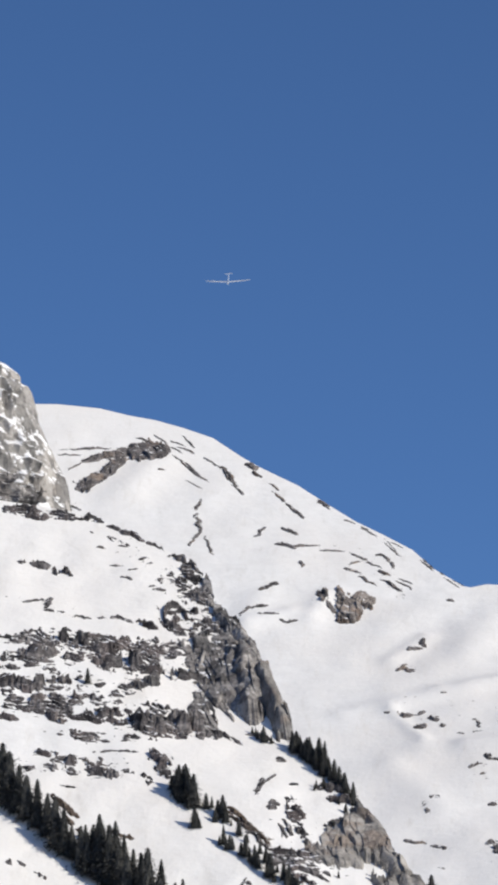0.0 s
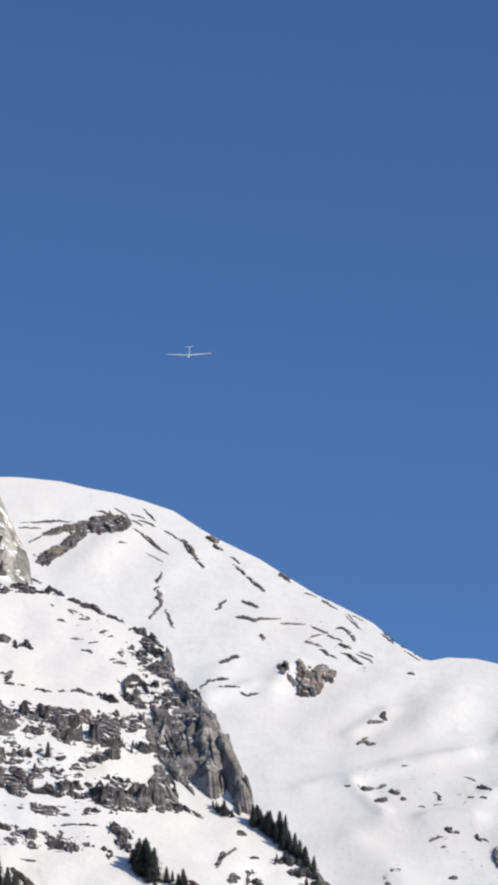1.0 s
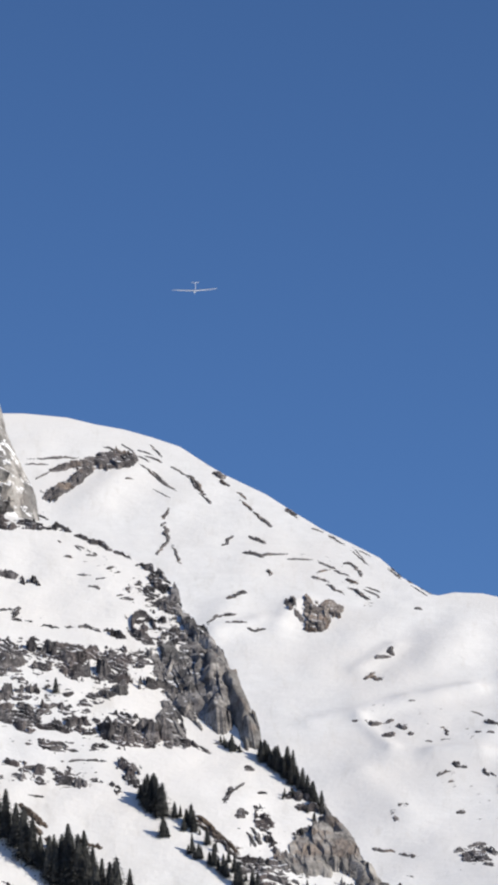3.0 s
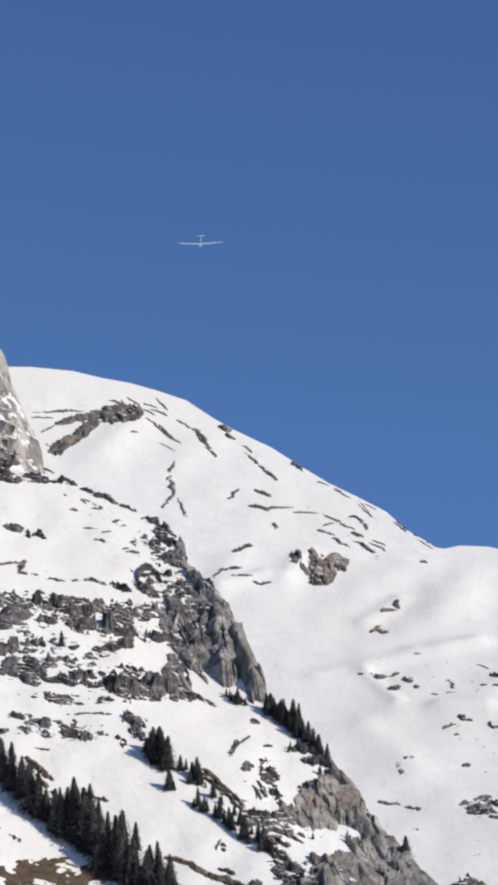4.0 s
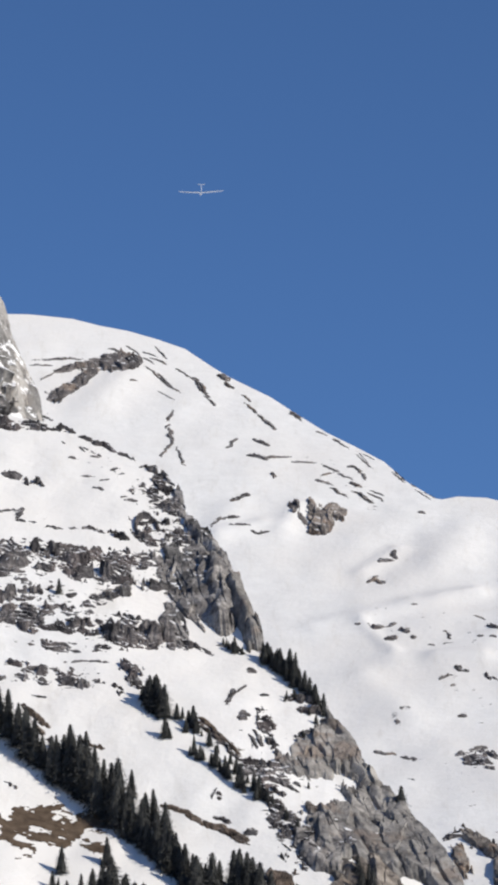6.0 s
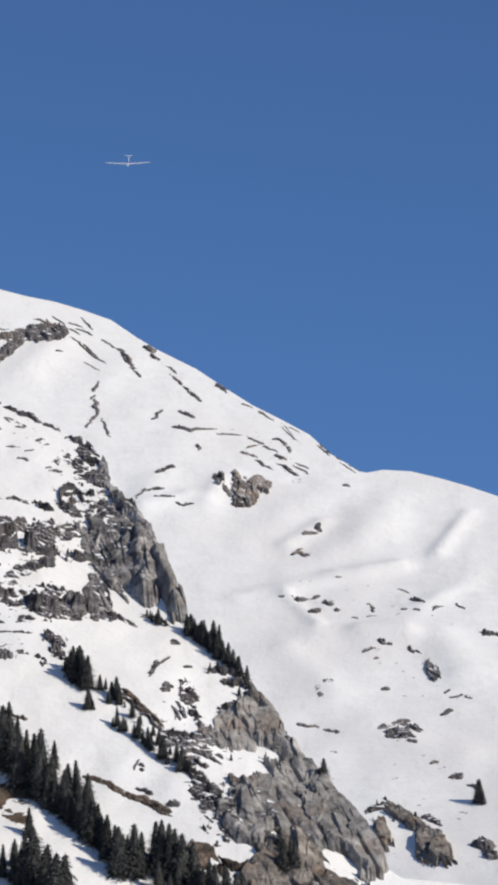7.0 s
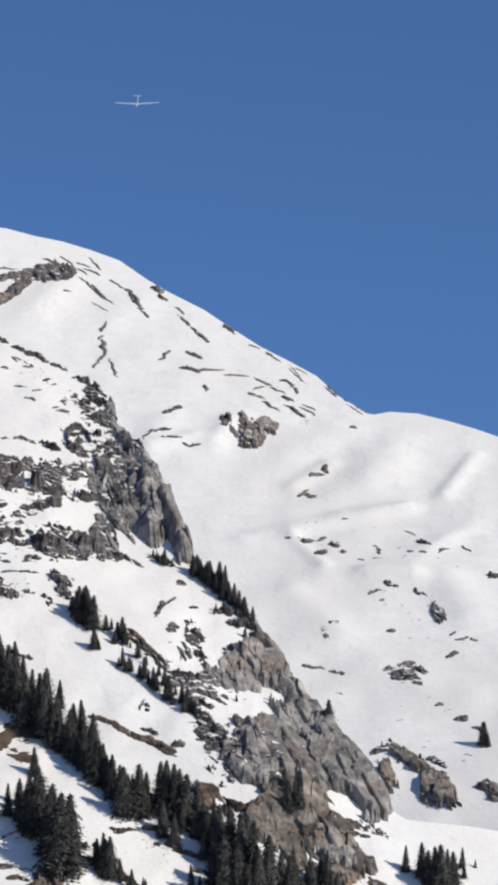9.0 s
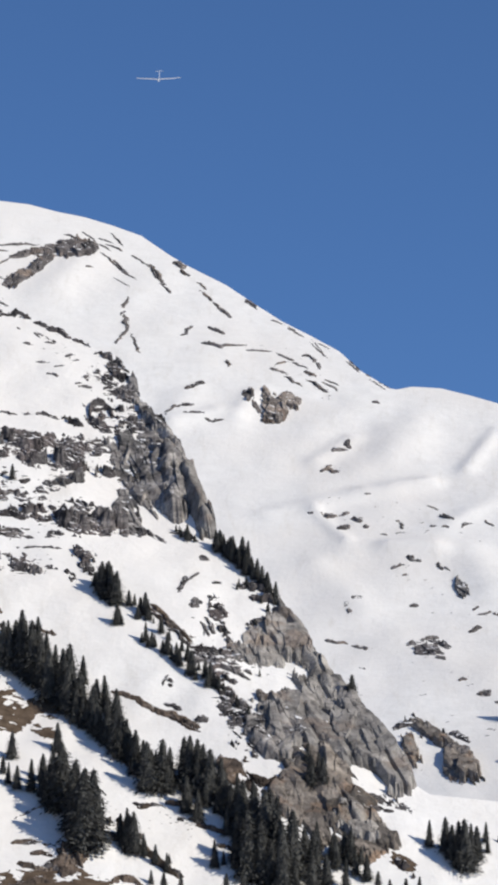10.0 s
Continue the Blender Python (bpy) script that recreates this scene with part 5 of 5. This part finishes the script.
crag(EARTH, -42.3, 844.8, 3.4, -1.2, -0.2, -3.0, 0.25, "bare brown earth where the snow has melted", "earth_patch", .8)
crag(EARTH, -43.9, 852.5, 4.1, -1.0, -0.2, -3.2, 0.25, "bare brown earth where the snow has melted", "earth_patch", .8)
crag(EARTHROCK, -35.8, 801.2, 2.4, -2.8, -2.2, -3.8, 0.60, "brown earthy rock among the trees", "crag", .7)
crag(EARTH, -40.7, 794.8, 12.4, 0.2, 0.1, -4.8, 0.30, "bare brown earth where the snow has melted", "earth_patch", .9)
crag(EARTHROCK, -23.3, 811.0, 2.4, -4.0, -1.5, -2.0, 0.40, "brown earthy rock among the trees", "crag", .5)
crag(EARTH, 31.0, 813.5, 2.7, -2.0, -0.8, -1.8, 0.40, "bare brown earth where the snow has melted", "earth_patch", .8)
rib(TAN, 14.8, 845.5, 17.1, 831.0, 2.6, 1.6, 5.0, "sheer grey limestone buttress with cracks")
rib(PALE, 4.2, 859.0, 7.6, 846.0, 2.4, 1.5, 4.0, "pale limestone buttress lit by the sun")
rib(PALE, 23.7, 851.0, 25.8, 841.5, 3.0, 1.2, 4.0, "pale limestone buttress lit by the sun")
rib(TAN, 9.3, 841.5, 17.2, 827.5, 2.2, 3.0, 6.0, "sheer grey limestone buttress with cracks")
rib(CLIFF, -0.1, 846.0, 6.9, 835.0, 1.8, 2.0, 5.0, "sheer grey limestone buttress with cracks")
rib(TAN, 16.2, 833.5, 24.1, 827.0, 2.0, 2.0, 5.0, "sheer grey limestone buttress with cracks")
rib(PALE, 1.7, 877.0, 6.0, 865.0, 1.4, 2.0, 4.0, "pale limestone buttress lit by the sun")
rib(PALE, -16.8, 944.0, -9.1, 918.5, 4.8, 2.2, 6.0, "pale limestone buttress lit by the sun")
rib(CLIFF, -20.1, 950.5, -16.4, 923.5, 4.2, 3.5, 5.0, "sheer grey limestone buttress with cracks")
rib(CLIFF, -24.6, 965.0, -16.1, 948.5, 2.4, 2.0, 4.0, "sheer grey limestone buttress with cracks")
rib(CLIFF, -27.2, 952.5, -20.5, 928.0, 1.2, 3.0, 6.0, "sheer grey limestone buttress with cracks")
rib(CLIFF, -31.2, 932.5, -26.7, 916.5, 1.1, 2.0, 5.0, "sheer grey limestone buttress with cracks")
rib(PALE, 6.8, 893.0, 15.8, 870.5, 2.2, 2.0, 5.0, "pale limestone buttress lit by the sun")
rib(PALE, 13.4, 876.0, 23.8, 853.0, 2.6, 3.0, 6.0, "pale limestone buttress lit by the sun")
rib(PALE, 21.5, 858.0, 32.8, 837.0, 3.0, 3.0, 8.0, "pale limestone buttress lit by the sun")
rib(PALE, 11.9, 857.0, 19.8, 837.5, 2.6, 3.0, 6.0, "pale limestone buttress lit by the sun")
rib(CLIFF, 5.9, 860.5, 11.7, 844.0, 2.2, 3.0, 5.0, "sheer grey limestone buttress with cracks")
rib(PALE, 18.4, 827.5, 26.7, 819.5, 2.2, 2.0, 5.0, "pale limestone buttress lit by the sun")
rib(TAN, 3.4, 838.0, 11.4, 828.5, 2.0, 2.0, 5.0, "sheer grey limestone buttress with cracks")
rubble(ROCK, -54.2, 938.5, 21.7, 6.2, -0.7, 10.5, 90, 0.60, "small dark stones showing through the snow")
rubble(ROCK, -52.9, 919.0, 21.4, 3.2, -0.5, 7.5, 90, 0.60, "small dark stones showing through the snow")
rubble(ROCK, -58.0, 899.5, 14.5, 1.2, -0.4, 6.0, 50, 0.55, "small dark stones showing through the snow")
rubble(ROCK, -46.8, 989.0, 7.5, -8.0, -0.4, 8.5, 25, 0.35, "small dark stones showing through the snow")
rubble(ROCK, -34.1, 971.0, 6.7, -12.0, -0.5, 11.5, 70, 0.60, "small dark stones showing through the snow")
rubble(ROCK, -65.3, 961.5, 13.3, -3.0, -0.3, 3.5, 20, 0.40, "small dark stones showing through the snow")
rubble(ROCK, -4.4, 877.0, 9.3, -5.2, -0.1, 10.0, 50, 0.50, "small dark stones showing through the snow")
rubble(ROCK, -1.3, 849.5, 6.0, -8.2, -0.0, 6.5, 60, 0.60, "small dark stones showing through the snow")
rubble(EARTHROCK, -13.1, 876.0, 13.2, -13.5, -0.1, 4.0, 60, 0.50, "small dark stones showing through the snow")
rubble(EARTHROCK, -38.0, 801.0, 11.4, -4.0, -0.3, 5.0, 40, 0.45, "small dark stones showing through the snow")
rubble(EARTHROCK, -14.9, 817.0, 12.6, -1.8, -0.1, 4.0, 30, 0.40, "small dark stones showing through the snow")
rubble(ROCK, 28.9, 832.5, 5.7, -2.8, 0.1, 2.5, 25, 0.40, "small dark stones showing through the snow")
rubble(FARROCK, 71.2, 1866.5, 39.0, -22.8, 0.8, 19.0, 30, 0.80, "small dark stones showing through the snow")
rubble(FARROCK, 86.8, 1788.9, 22.9, -23.5, 1.0, 18.0, 30, 0.70, "small dark stones showing through the snow")
rubble(FARROCK, 85.6, 1699.6, 22.3, -34.2, 1.5, 26.5, 30, 0.70, "small dark stones showing through the snow")
rubble(FARROCK, 23.0, 2035.4, 22.9, -27.2, 0.3, 21.0, 40, 0.80, "small dark stones showing through the snow")
crag(FARROCK, -94.9, 2164.7, 11.9, -0.2, -0.1, -13.2, 1.50, "grey rock face high on the snowy mountain, haze in its colour", "crag", 0.80)
crag(FARROCK, -110.9, 2159.8, 7.9, 4.0, -0.3, -6.2, 1.80, "grey rock face high on the snowy mountain, haze in its colour", "crag", 0.70)
crag(FARROCK, -119.3, 2131.6, 9.6, 17.3, 1.8, -4.6, 1.60, "grey rock face high on the snowy mountain, haze in its colour", "crag", 0.70)
crag(CLIFF, -23.2, 962.7, 3.4, -5.7, -1.3, -2.2, 1.80, "dark grey limestone cliff with cracks and ledges", "crag", 0.80)
crag(CLIFF, -28.3, 975.0, 1.3, -6.4, -1.6, -1.4, 1.40, "dark grey limestone cliff with cracks and ledges", "crag", 0.55)
crag(BROWN, 13.3, 1987.2, 6.8, -1.9, 0.5, -13.0, 1.30, "brown rock face bare of snow", "crag", 0.90)
crag(BROWN, 20.2, 1998.6, 6.2, -3.9, -1.2, -7.5, 1.10, "brown rock face bare of snow", "crag", 0.90)
crag(BROWN, 9.4, 1998.8, 1.7, -9.7, -2.0, -2.4, 1.10, "brown rock face bare of snow", "crag", 0.90)
crag(BROWN, 10.4, 1978.6, 3.7, 0.4, 0.3, -5.1, 1.10, "brown rock face bare of snow", "crag", 0.85)
crag(FARROCK, -1.1, 1997.6, 4.0, 3.0, 0.9, -5.6, 1.60, "grey rock face high on the snowy mountain, haze in its colour", "crag", 0.60)
crag(FARROCK, 4.0, 1988.1, 2.8, -5.4, -1.1, -2.6, 1.30, "grey rock face high on the snowy mountain, haze in its colour", "crag", 0.55)
crag(TAN, 66.5, 1657.3, 2.2, -12.3, -2.8, -1.0, 2.00, "tan and grey broken rock face above the spruces", "crag", 0.80)
crag(TAN, 75.0, 1667.9, 9.8, -13.2, -2.1, -3.8, 2.00, "tan and grey broken rock face above the spruces", "crag", 0.75)
crag(TAN, 85.8, 1641.6, 6.8, -15.7, -3.9, -4.6, 2.20, "tan and grey broken rock face above the spruces", "crag", 0.85)
crag(TAN, 82.1, 1636.5, 2.7, -8.1, -2.4, -2.7, 1.80, "tan and grey broken rock face above the spruces", "crag", 0.70)
crag(ROCK, -8.4, 867.0, 4.2, -6.0, -1.4, -2.3, 0.80, "rough grey rock face streaked with snow", "crag", 0.48)
crag(ROCK, -3.5, 854.9, 3.1, -8.1, -1.9, -1.9, 0.90, "rough grey rock face streaked with snow", "crag", 0.50)
crag(ROCK, -0.1, 845.9, 4.0, -3.9, -1.4, -2.5, 0.90, "rough grey rock face streaked with snow", "crag", 0.50)
crag(ROCK, -7.0, 888.6, 1.6, -7.2, -1.7, -1.8, 0.70, "rough grey rock face streaked with snow", "crag", 0.42)
crag(ROCK, -37.7, 915.3, 6.4, 1.6, -0.3, -3.9, 0.90, "rough grey rock face streaked with snow", "crag", 0.42)
crag(EARTHROCK, -34.9, 802.7, 2.9, -0.9, -0.5, -3.6, 0.80, "brown earthy rock among the trees", "crag", 0.80)
hollow(ROCK, -36.1, 963.3, 2.7, "dark broken rock ring round a melted hollow in the snow")

# ---- trees ----
stand(-45.8, 871.0, 7.1)
stand(-49.2, 872.0, 7.8)
stand(-43.8, 867.5, 6.8)
stand(-39.5, 856.0, 9.4)
stand(-37.3, 852.0, 8.6)
stand(-34.9, 847.0, 7.7)
stand(-32.7, 845.0, 6.7)
stand(-30.9, 842.5, 6.0)
stand(-28.6, 839.0, 6.3)
stand(-26.4, 837.0, 7.3)
stand(-24.5, 835.5, 7.4)
stand(-51.5, 864.0, 9.4)
stand(-48.3, 862.0, 9.5)
stand(-46.2, 861.5, 8.7)
stand(-44.4, 859.0, 10.7)
stand(-40.7, 855.0, 8.5)
stand(-38.1, 851.0, 10.8)
stand(-36.1, 848.0, 9.3)
stand(-33.7, 846.5, 6.6)
stand(-31.6, 843.5, 7.1)
stand(-29.6, 840.5, 8.6)
stand(-27.4, 838.0, 9.4)
stand(-25.5, 836.5, 9.0)
stand(-23.6, 834.5, 8.2)
stand(-21.7, 832.0, 7.6)
stand(-42.4, 857.5, 8.0)
stand(-49.0, 833.0, 6.0)
stand(-44.3, 822.0, 6.9)
stand(-42.2, 826.5, 5.7)
stand(-41.9, 821.0, 6.1)
stand(-37.7, 816.0, 13.0)
stand(-39.1, 818.0, 9.9)
stand(-35.1, 810.5, 14.2)
stand(-32.6, 805.0, 14.8)
stand(-31.0, 809.0, 9.9)
stand(-40.6, 818.5, 8.5)
stand(-33.8, 807.5, 13.0)
stand(-19.0, 829.5, 7.3)
stand(-17.1, 827.5, 8.1)
stand(-20.0, 832.5, 5.5)
stand(-16.1, 830.0, 5.7)
stand(-13.5, 832.0, 9.5)
stand(-12.2, 829.5, 11.3)
stand(-9.8, 828.5, 10.2)
stand(-7.5, 827.0, 8.9)
stand(-11.0, 832.5, 8.3)
stand(-12.7, 823.5, 6.4)
stand(-10.4, 821.0, 5.8)
stand(-23.8, 810.0, 5.6)
stand(-24.2, 807.5, 7.6)
stand(-20.6, 808.0, 2.3)
stand(-15.8, 805.0, 2.0)
stand(-6.8, 805.5, 5.8)
stand(-2.9, 805.5, 2.9)
stand(-5.0, 806.5, 2.8)
stand(-19.2, 798.0, 2.9)
stand(-16.7, 795.5, 4.4)
stand(-13.3, 795.0, 5.2)
stand(-4.5, 795.5, 5.2)
stand(-1.0, 796.0, 5.3)
stand(-3.5, 821.0, 7.8)
stand(-1.3, 817.5, 10.7)
stand(1.2, 814.0, 12.7)
stand(3.3, 811.0, 10.8)
stand(5.5, 810.5, 10.0)
stand(8.0, 809.5, 7.9)
stand(11.3, 812.0, 6.9)
stand(13.7, 812.5, 7.9)
stand(19.1, 814.0, 5.9)
stand(20.4, 812.5, 7.0)
stand(23.5, 808.5, 5.5)
stand(16.9, 813.5, 5.5)
stand(1.0, 802.5, 10.4)
stand(4.3, 801.5, 10.1)
stand(6.8, 798.5, 11.6)
stand(9.0, 799.5, 8.8)
stand(12.3, 801.0, 9.3)
stand(-2.4, 808.0, 9.0)
stand(-4.7, 822.5, 7.3)
stand(25.5, 803.5, 5.6)
stand(27.8, 803.5, 4.0)
stand(31.0, 802.0, 5.4)
stand(33.5, 802.0, 5.6)
stand(-0.1, 806.0, 12.0)
stand(2.7, 806.0, 10.2)
stand(-30.8, 888.5, 8.0)
stand(-29.4, 887.0, 7.8)
stand(-31.8, 890.5, 7.2)
stand(-26.6, 886.5, 3.8)
stand(-28.4, 880.0, 3.4)
stand(-23.2, 883.5, 2.5)
stand(-21.8, 882.5, 1.9)
stand(-22.5, 874.5, 4.4)
stand(-21.2, 872.5, 3.5)
stand(-17.7, 870.0, 5.2)
stand(-15.7, 867.5, 4.6)
stand(-12.3, 864.0, 5.7)
stand(-7.6, 860.0, 3.5)
stand(-6.4, 859.0, 3.2)
stand(-55.3, 928.5, 3.8)
stand(-7.9, 914.0, 1.9)
stand(-6.8, 913.0, 4.9)
stand(-5.8, 912.5, 4.2)
stand(-4.8, 912.0, 3.4)
stand(-3.7, 911.0, 3.8)
stand(-2.7, 909.5, 3.3)
stand(-1.4, 908.0, 7.0)
stand(-0.4, 906.5, 7.0)
stand(0.6, 905.0, 4.3)
stand(1.8, 903.0, 5.2)
stand(2.9, 901.5, 3.3)
stand(3.9, 899.5, 4.3)
stand(4.9, 896.5, 3.9)
stand(5.9, 894.5, 2.4)
stand(-2.7, 899.0, 1.6)
stand(-0.6, 900.0, 2.6)
stand(-16.8, 919.0, 1.8)
stand(-16.0, 918.0, 2.2)
stand(-14.7, 917.0, 2.2)
stand(-13.4, 916.0, 1.4)
stand(-12.3, 915.5, 1.8)
stand(-23.8, 885.0, 3.1)
stand(-21.0, 881.0, 1.6)
stand(-19.2, 877.5, 3.9)
stand(-17.4, 875.0, 2.2)
stand(-14.6, 871.5, 2.9)
stand(-13.3, 868.5, 3.7)
stand(-10.8, 865.5, 2.3)
stand(-9.3, 863.0, 4.1)
stand(-8.3, 861.5, 4.5)
stand(-5.4, 858.5, 2.4)
stand(-3.7, 856.5, 2.1)
stand(-2.5, 854.0, 2.9)
stand(-0.1, 850.0, 3.2)
stand(2.3, 866.5, 1.6)
stand(-2.4, 826.5, 6.0)
stand(17.4, 811.0, 6.8)
stand(21.3, 810.0, 5.9)
stand(22.5, 813.0, 3.6)
stand(4.2, 817.5, 9.5)
stand(13.3, 806.5, 7.4)
stand(15.5, 804.0, 7.8)
stand(19.1, 805.0, 6.9)
stand(-5.3, 826.5, 6.8)
stand(-4.4, 816.0, 6.0)
stand(-6.4, 822.5, 5.7)
stand(-8.7, 824.0, 5.7)
stand(-49.1, 823.5, 4.6)
stand(-47.2, 822.0, 5.0)
stand(-50.4, 827.5, 3.8)
stand(12.2, 836.5, 5.8)
stand(21.3, 863.0, 3.9)
stand(22.4, 862.5, 3.0)
stand(24.0, 859.0, 2.7)
stand(40.7, 816.0, 7.2)
stand(42.2, 814.0, 9.6)
stand(43.5, 813.0, 11.0)
stand(44.7, 815.0, 8.7)
stand(39.7, 818.5, 7.2)
stand(46.0, 817.0, 7.0)
stand(48.0, 822.5, 4.3)
stand(48.2, 819.5, 3.1)
stand(50.7, 823.0, 1.8)
stand(106.8, 1671.0, 10.2)
stand(-33.3, 891.0, 5.9)
stand(-32.5, 889.5, 7.6)
stand(-29.8, 887.0, 6.7)
stand(-32.1, 888.5, 5.6)
stand(-34.4, 893.0, 3.5)
stand(-29.0, 879.5, 5.0)
stand(-27.9, 879.5, 2.2)
stand(-24.5, 882.0, 3.1)
stand(-22.2, 882.0, 4.5)
stand(-23.4, 874.0, 2.3)
stand(-22.0, 872.5, 2.8)
stand(-20.5, 872.5, 2.9)
stand(-18.7, 870.5, 3.0)
stand(-16.7, 868.5, 3.3)
stand(-15.0, 866.5, 3.9)
stand(-13.0, 864.0, 3.2)
stand(-11.5, 862.5, 3.2)
stand(-8.8, 860.0, 3.5)
stand(-6.9, 859.5, 3.1)
stand(-7.5, 913.5, 4.5)
stand(-6.3, 912.5, 4.8)
stand(-5.4, 911.5, 3.7)
stand(-4.2, 910.0, 5.4)
stand(-3.1, 908.5, 4.7)
stand(-2.1, 907.5, 4.9)
stand(-0.9, 906.0, 3.6)
stand(0.1, 904.5, 4.6)
stand(1.1, 903.0, 2.8)
stand(3.4, 899.5, 2.1)
stand(-7.3, 916.0, 1.8)
stand(4.7, 897.5, 2.6)
stand(12.7, 831.5, 7.3)
stand(-39.7, 837.5, 6.2)
stand(-30.4, 810.5, 7.2)
stand(-71.5, 884.0, 13.3)
stand(-69.9, 882.5, 12.4)
stand(-67.9, 880.0, 11.1)
stand(-65.6, 878.0, 10.3)
stand(-63.2, 876.0, 11.2)
stand(-60.8, 874.0, 9.8)
stand(-58.6, 870.5, 11.6)
stand(-56.8, 868.5, 10.9)
stand(-55.0, 868.0, 7.3)
stand(-52.2, 869.0, 7.4)
stand(-50.2, 865.5, 10.1)
stand(-48.4, 863.0, 12.3)
stand(-46.3, 860.5, 14.0)
stand(-44.3, 862.0, 7.6)
stand(-41.5, 860.0, 9.3)
stand(-39.7, 857.5, 10.1)
stand(-38.2, 856.0, 12.2)
stand(-74.6, 885.0, 11.8)
stand(-77.2, 886.5, 13.2)
stand(-79.9, 888.5, 10.0)
stand(-7.3, 912.0, 4.6)
stand(-5.4, 910.5, 3.9)
stand(-3.7, 909.0, 6.2)
stand(-2.2, 906.5, 3.3)
stand(-0.7, 904.5, 6.2)
stand(0.9, 903.0, 3.2)
stand(2.8, 901.0, 4.8)
stand(4.3, 899.0, 4.8)
stand(5.9, 896.5, 4.3)
stand(2.7, 894.5, 2.3)
stand(4.2, 891.5, 2.3)
stand(1.3, 886.0, 1.8)
stand(-2.3, 900.0, 2.0)
stand(-0.4, 900.5, 1.9)
stand(-15.6, 917.0, 2.3)
stand(-14.1, 916.0, 4.1)
stand(-12.5, 915.5, 1.8)
stand(-24.1, 885.5, 2.9)
stand(-22.8, 883.5, 5.4)
stand(-25.4, 887.0, 2.7)
stand(-31.1, 890.0, 8.1)
stand(-32.7, 893.0, 5.9)
stand(-35.6, 860.5, 6.3)
stand(-32.4, 854.0, 6.4)
stand(-30.3, 852.5, 8.2)
stand(-28.1, 849.5, 7.3)
stand(107.3, 1671.3, 10.0)
stand(108.8, 1668.9, 6.1)
stand(22.2, 863.5, 5.9)
stand(24.4, 859.0, 2.6)
stand(-52.7, 865.1, 9.9)
stand(-49.3, 863.6, 11.7)
stand(-46.2, 860.0, 11.0)
stand(-42.8, 855.1, 11.6)
stand(-39.3, 852.8, 11.6)
stand(-35.9, 850.0, 10.3)
stand(-32.7, 846.9, 9.7)
stand(-29.6, 841.8, 9.6)
stand(-26.5, 837.1, 9.3)
stand(-23.6, 831.7, 8.9)
stand(-20.7, 826.6, 10.6)
stand(-18.0, 827.8, 10.9)
stand(-16.3, 829.7, 8.3)
stand(-12.3, 828.8, 11.2)
stand(-10.3, 827.4, 11.8)
stand(-8.0, 826.4, 10.6)
stand(-5.6, 826.0, 9.4)
stand(-12.7, 821.3, 6.4)
stand(-10.4, 819.6, 5.9)
stand(-39.7, 822.5, 10.0)
stand(-37.5, 817.2, 14.0)
stand(-34.9, 811.4, 14.5)
stand(-32.6, 804.2, 17.2)
stand(-31.0, 808.7, 14.4)
stand(-24.3, 808.5, 8.1)
stand(-22.8, 806.8, 8.6)
stand(-25.8, 809.6, 5.8)
stand(-20.9, 806.6, 4.6)
stand(-18.6, 804.2, 4.0)
stand(-16.2, 802.2, 4.0)
stand(-4.7, 822.7, 7.0)
stand(-1.8, 816.0, 10.5)
stand(0.8, 812.6, 12.8)
stand(3.3, 809.9, 14.5)
stand(5.7, 807.5, 15.0)
stand(8.3, 805.7, 13.8)
stand(-0.1, 802.5, 12.6)
stand(2.7, 802.3, 13.7)
stand(6.6, 803.0, 12.6)
stand(-2.4, 821.1, 8.2)
stand(12.8, 809.3, 8.1)
stand(20.2, 812.9, 7.0)
stand(14.4, 833.7, 6.5)
stand(15.2, 831.5, 7.1)
stand(36.4, 819.4, 5.6)

# ---- peak behind the near slope ----
PEAK = tower(-97.1, 1046.0, 270.8, 62.3, [(0.2, 32.5), (11.0, 30.1), (17.5, 28.6), (24.8, 25.4), (29.1, 23.4), (34.1, 21.6), (38.6, 20.6), (41.5, 20.0), (42.6, 19.6), (43.2, 17.2), (46.8, 16.4), (48.4, 14.6), (49.3, 12.0), (52.9, 8.5), (58.6, 4.2), (62.3, 2.2)], PALE_SNOWY, -0.5, "steep pale grey rock peak with snow patches on its ledges")
tower(-97.1, 1034.0, 270.8, 18.4, [(0.2, 25.5), (8.3, 24.4), (11.5, 21.8), (14.1, 18.6), (16.1, 14.9), (17.6, 10.7), (18.4, 5.6)], CLIFF, 0.4, "dark broken rocks at the foot of the peak", "foot", PEAK)

# ---- in the air ----
glider(pose(-33.1, 1425.5, 467.2, 5, -2, 4))
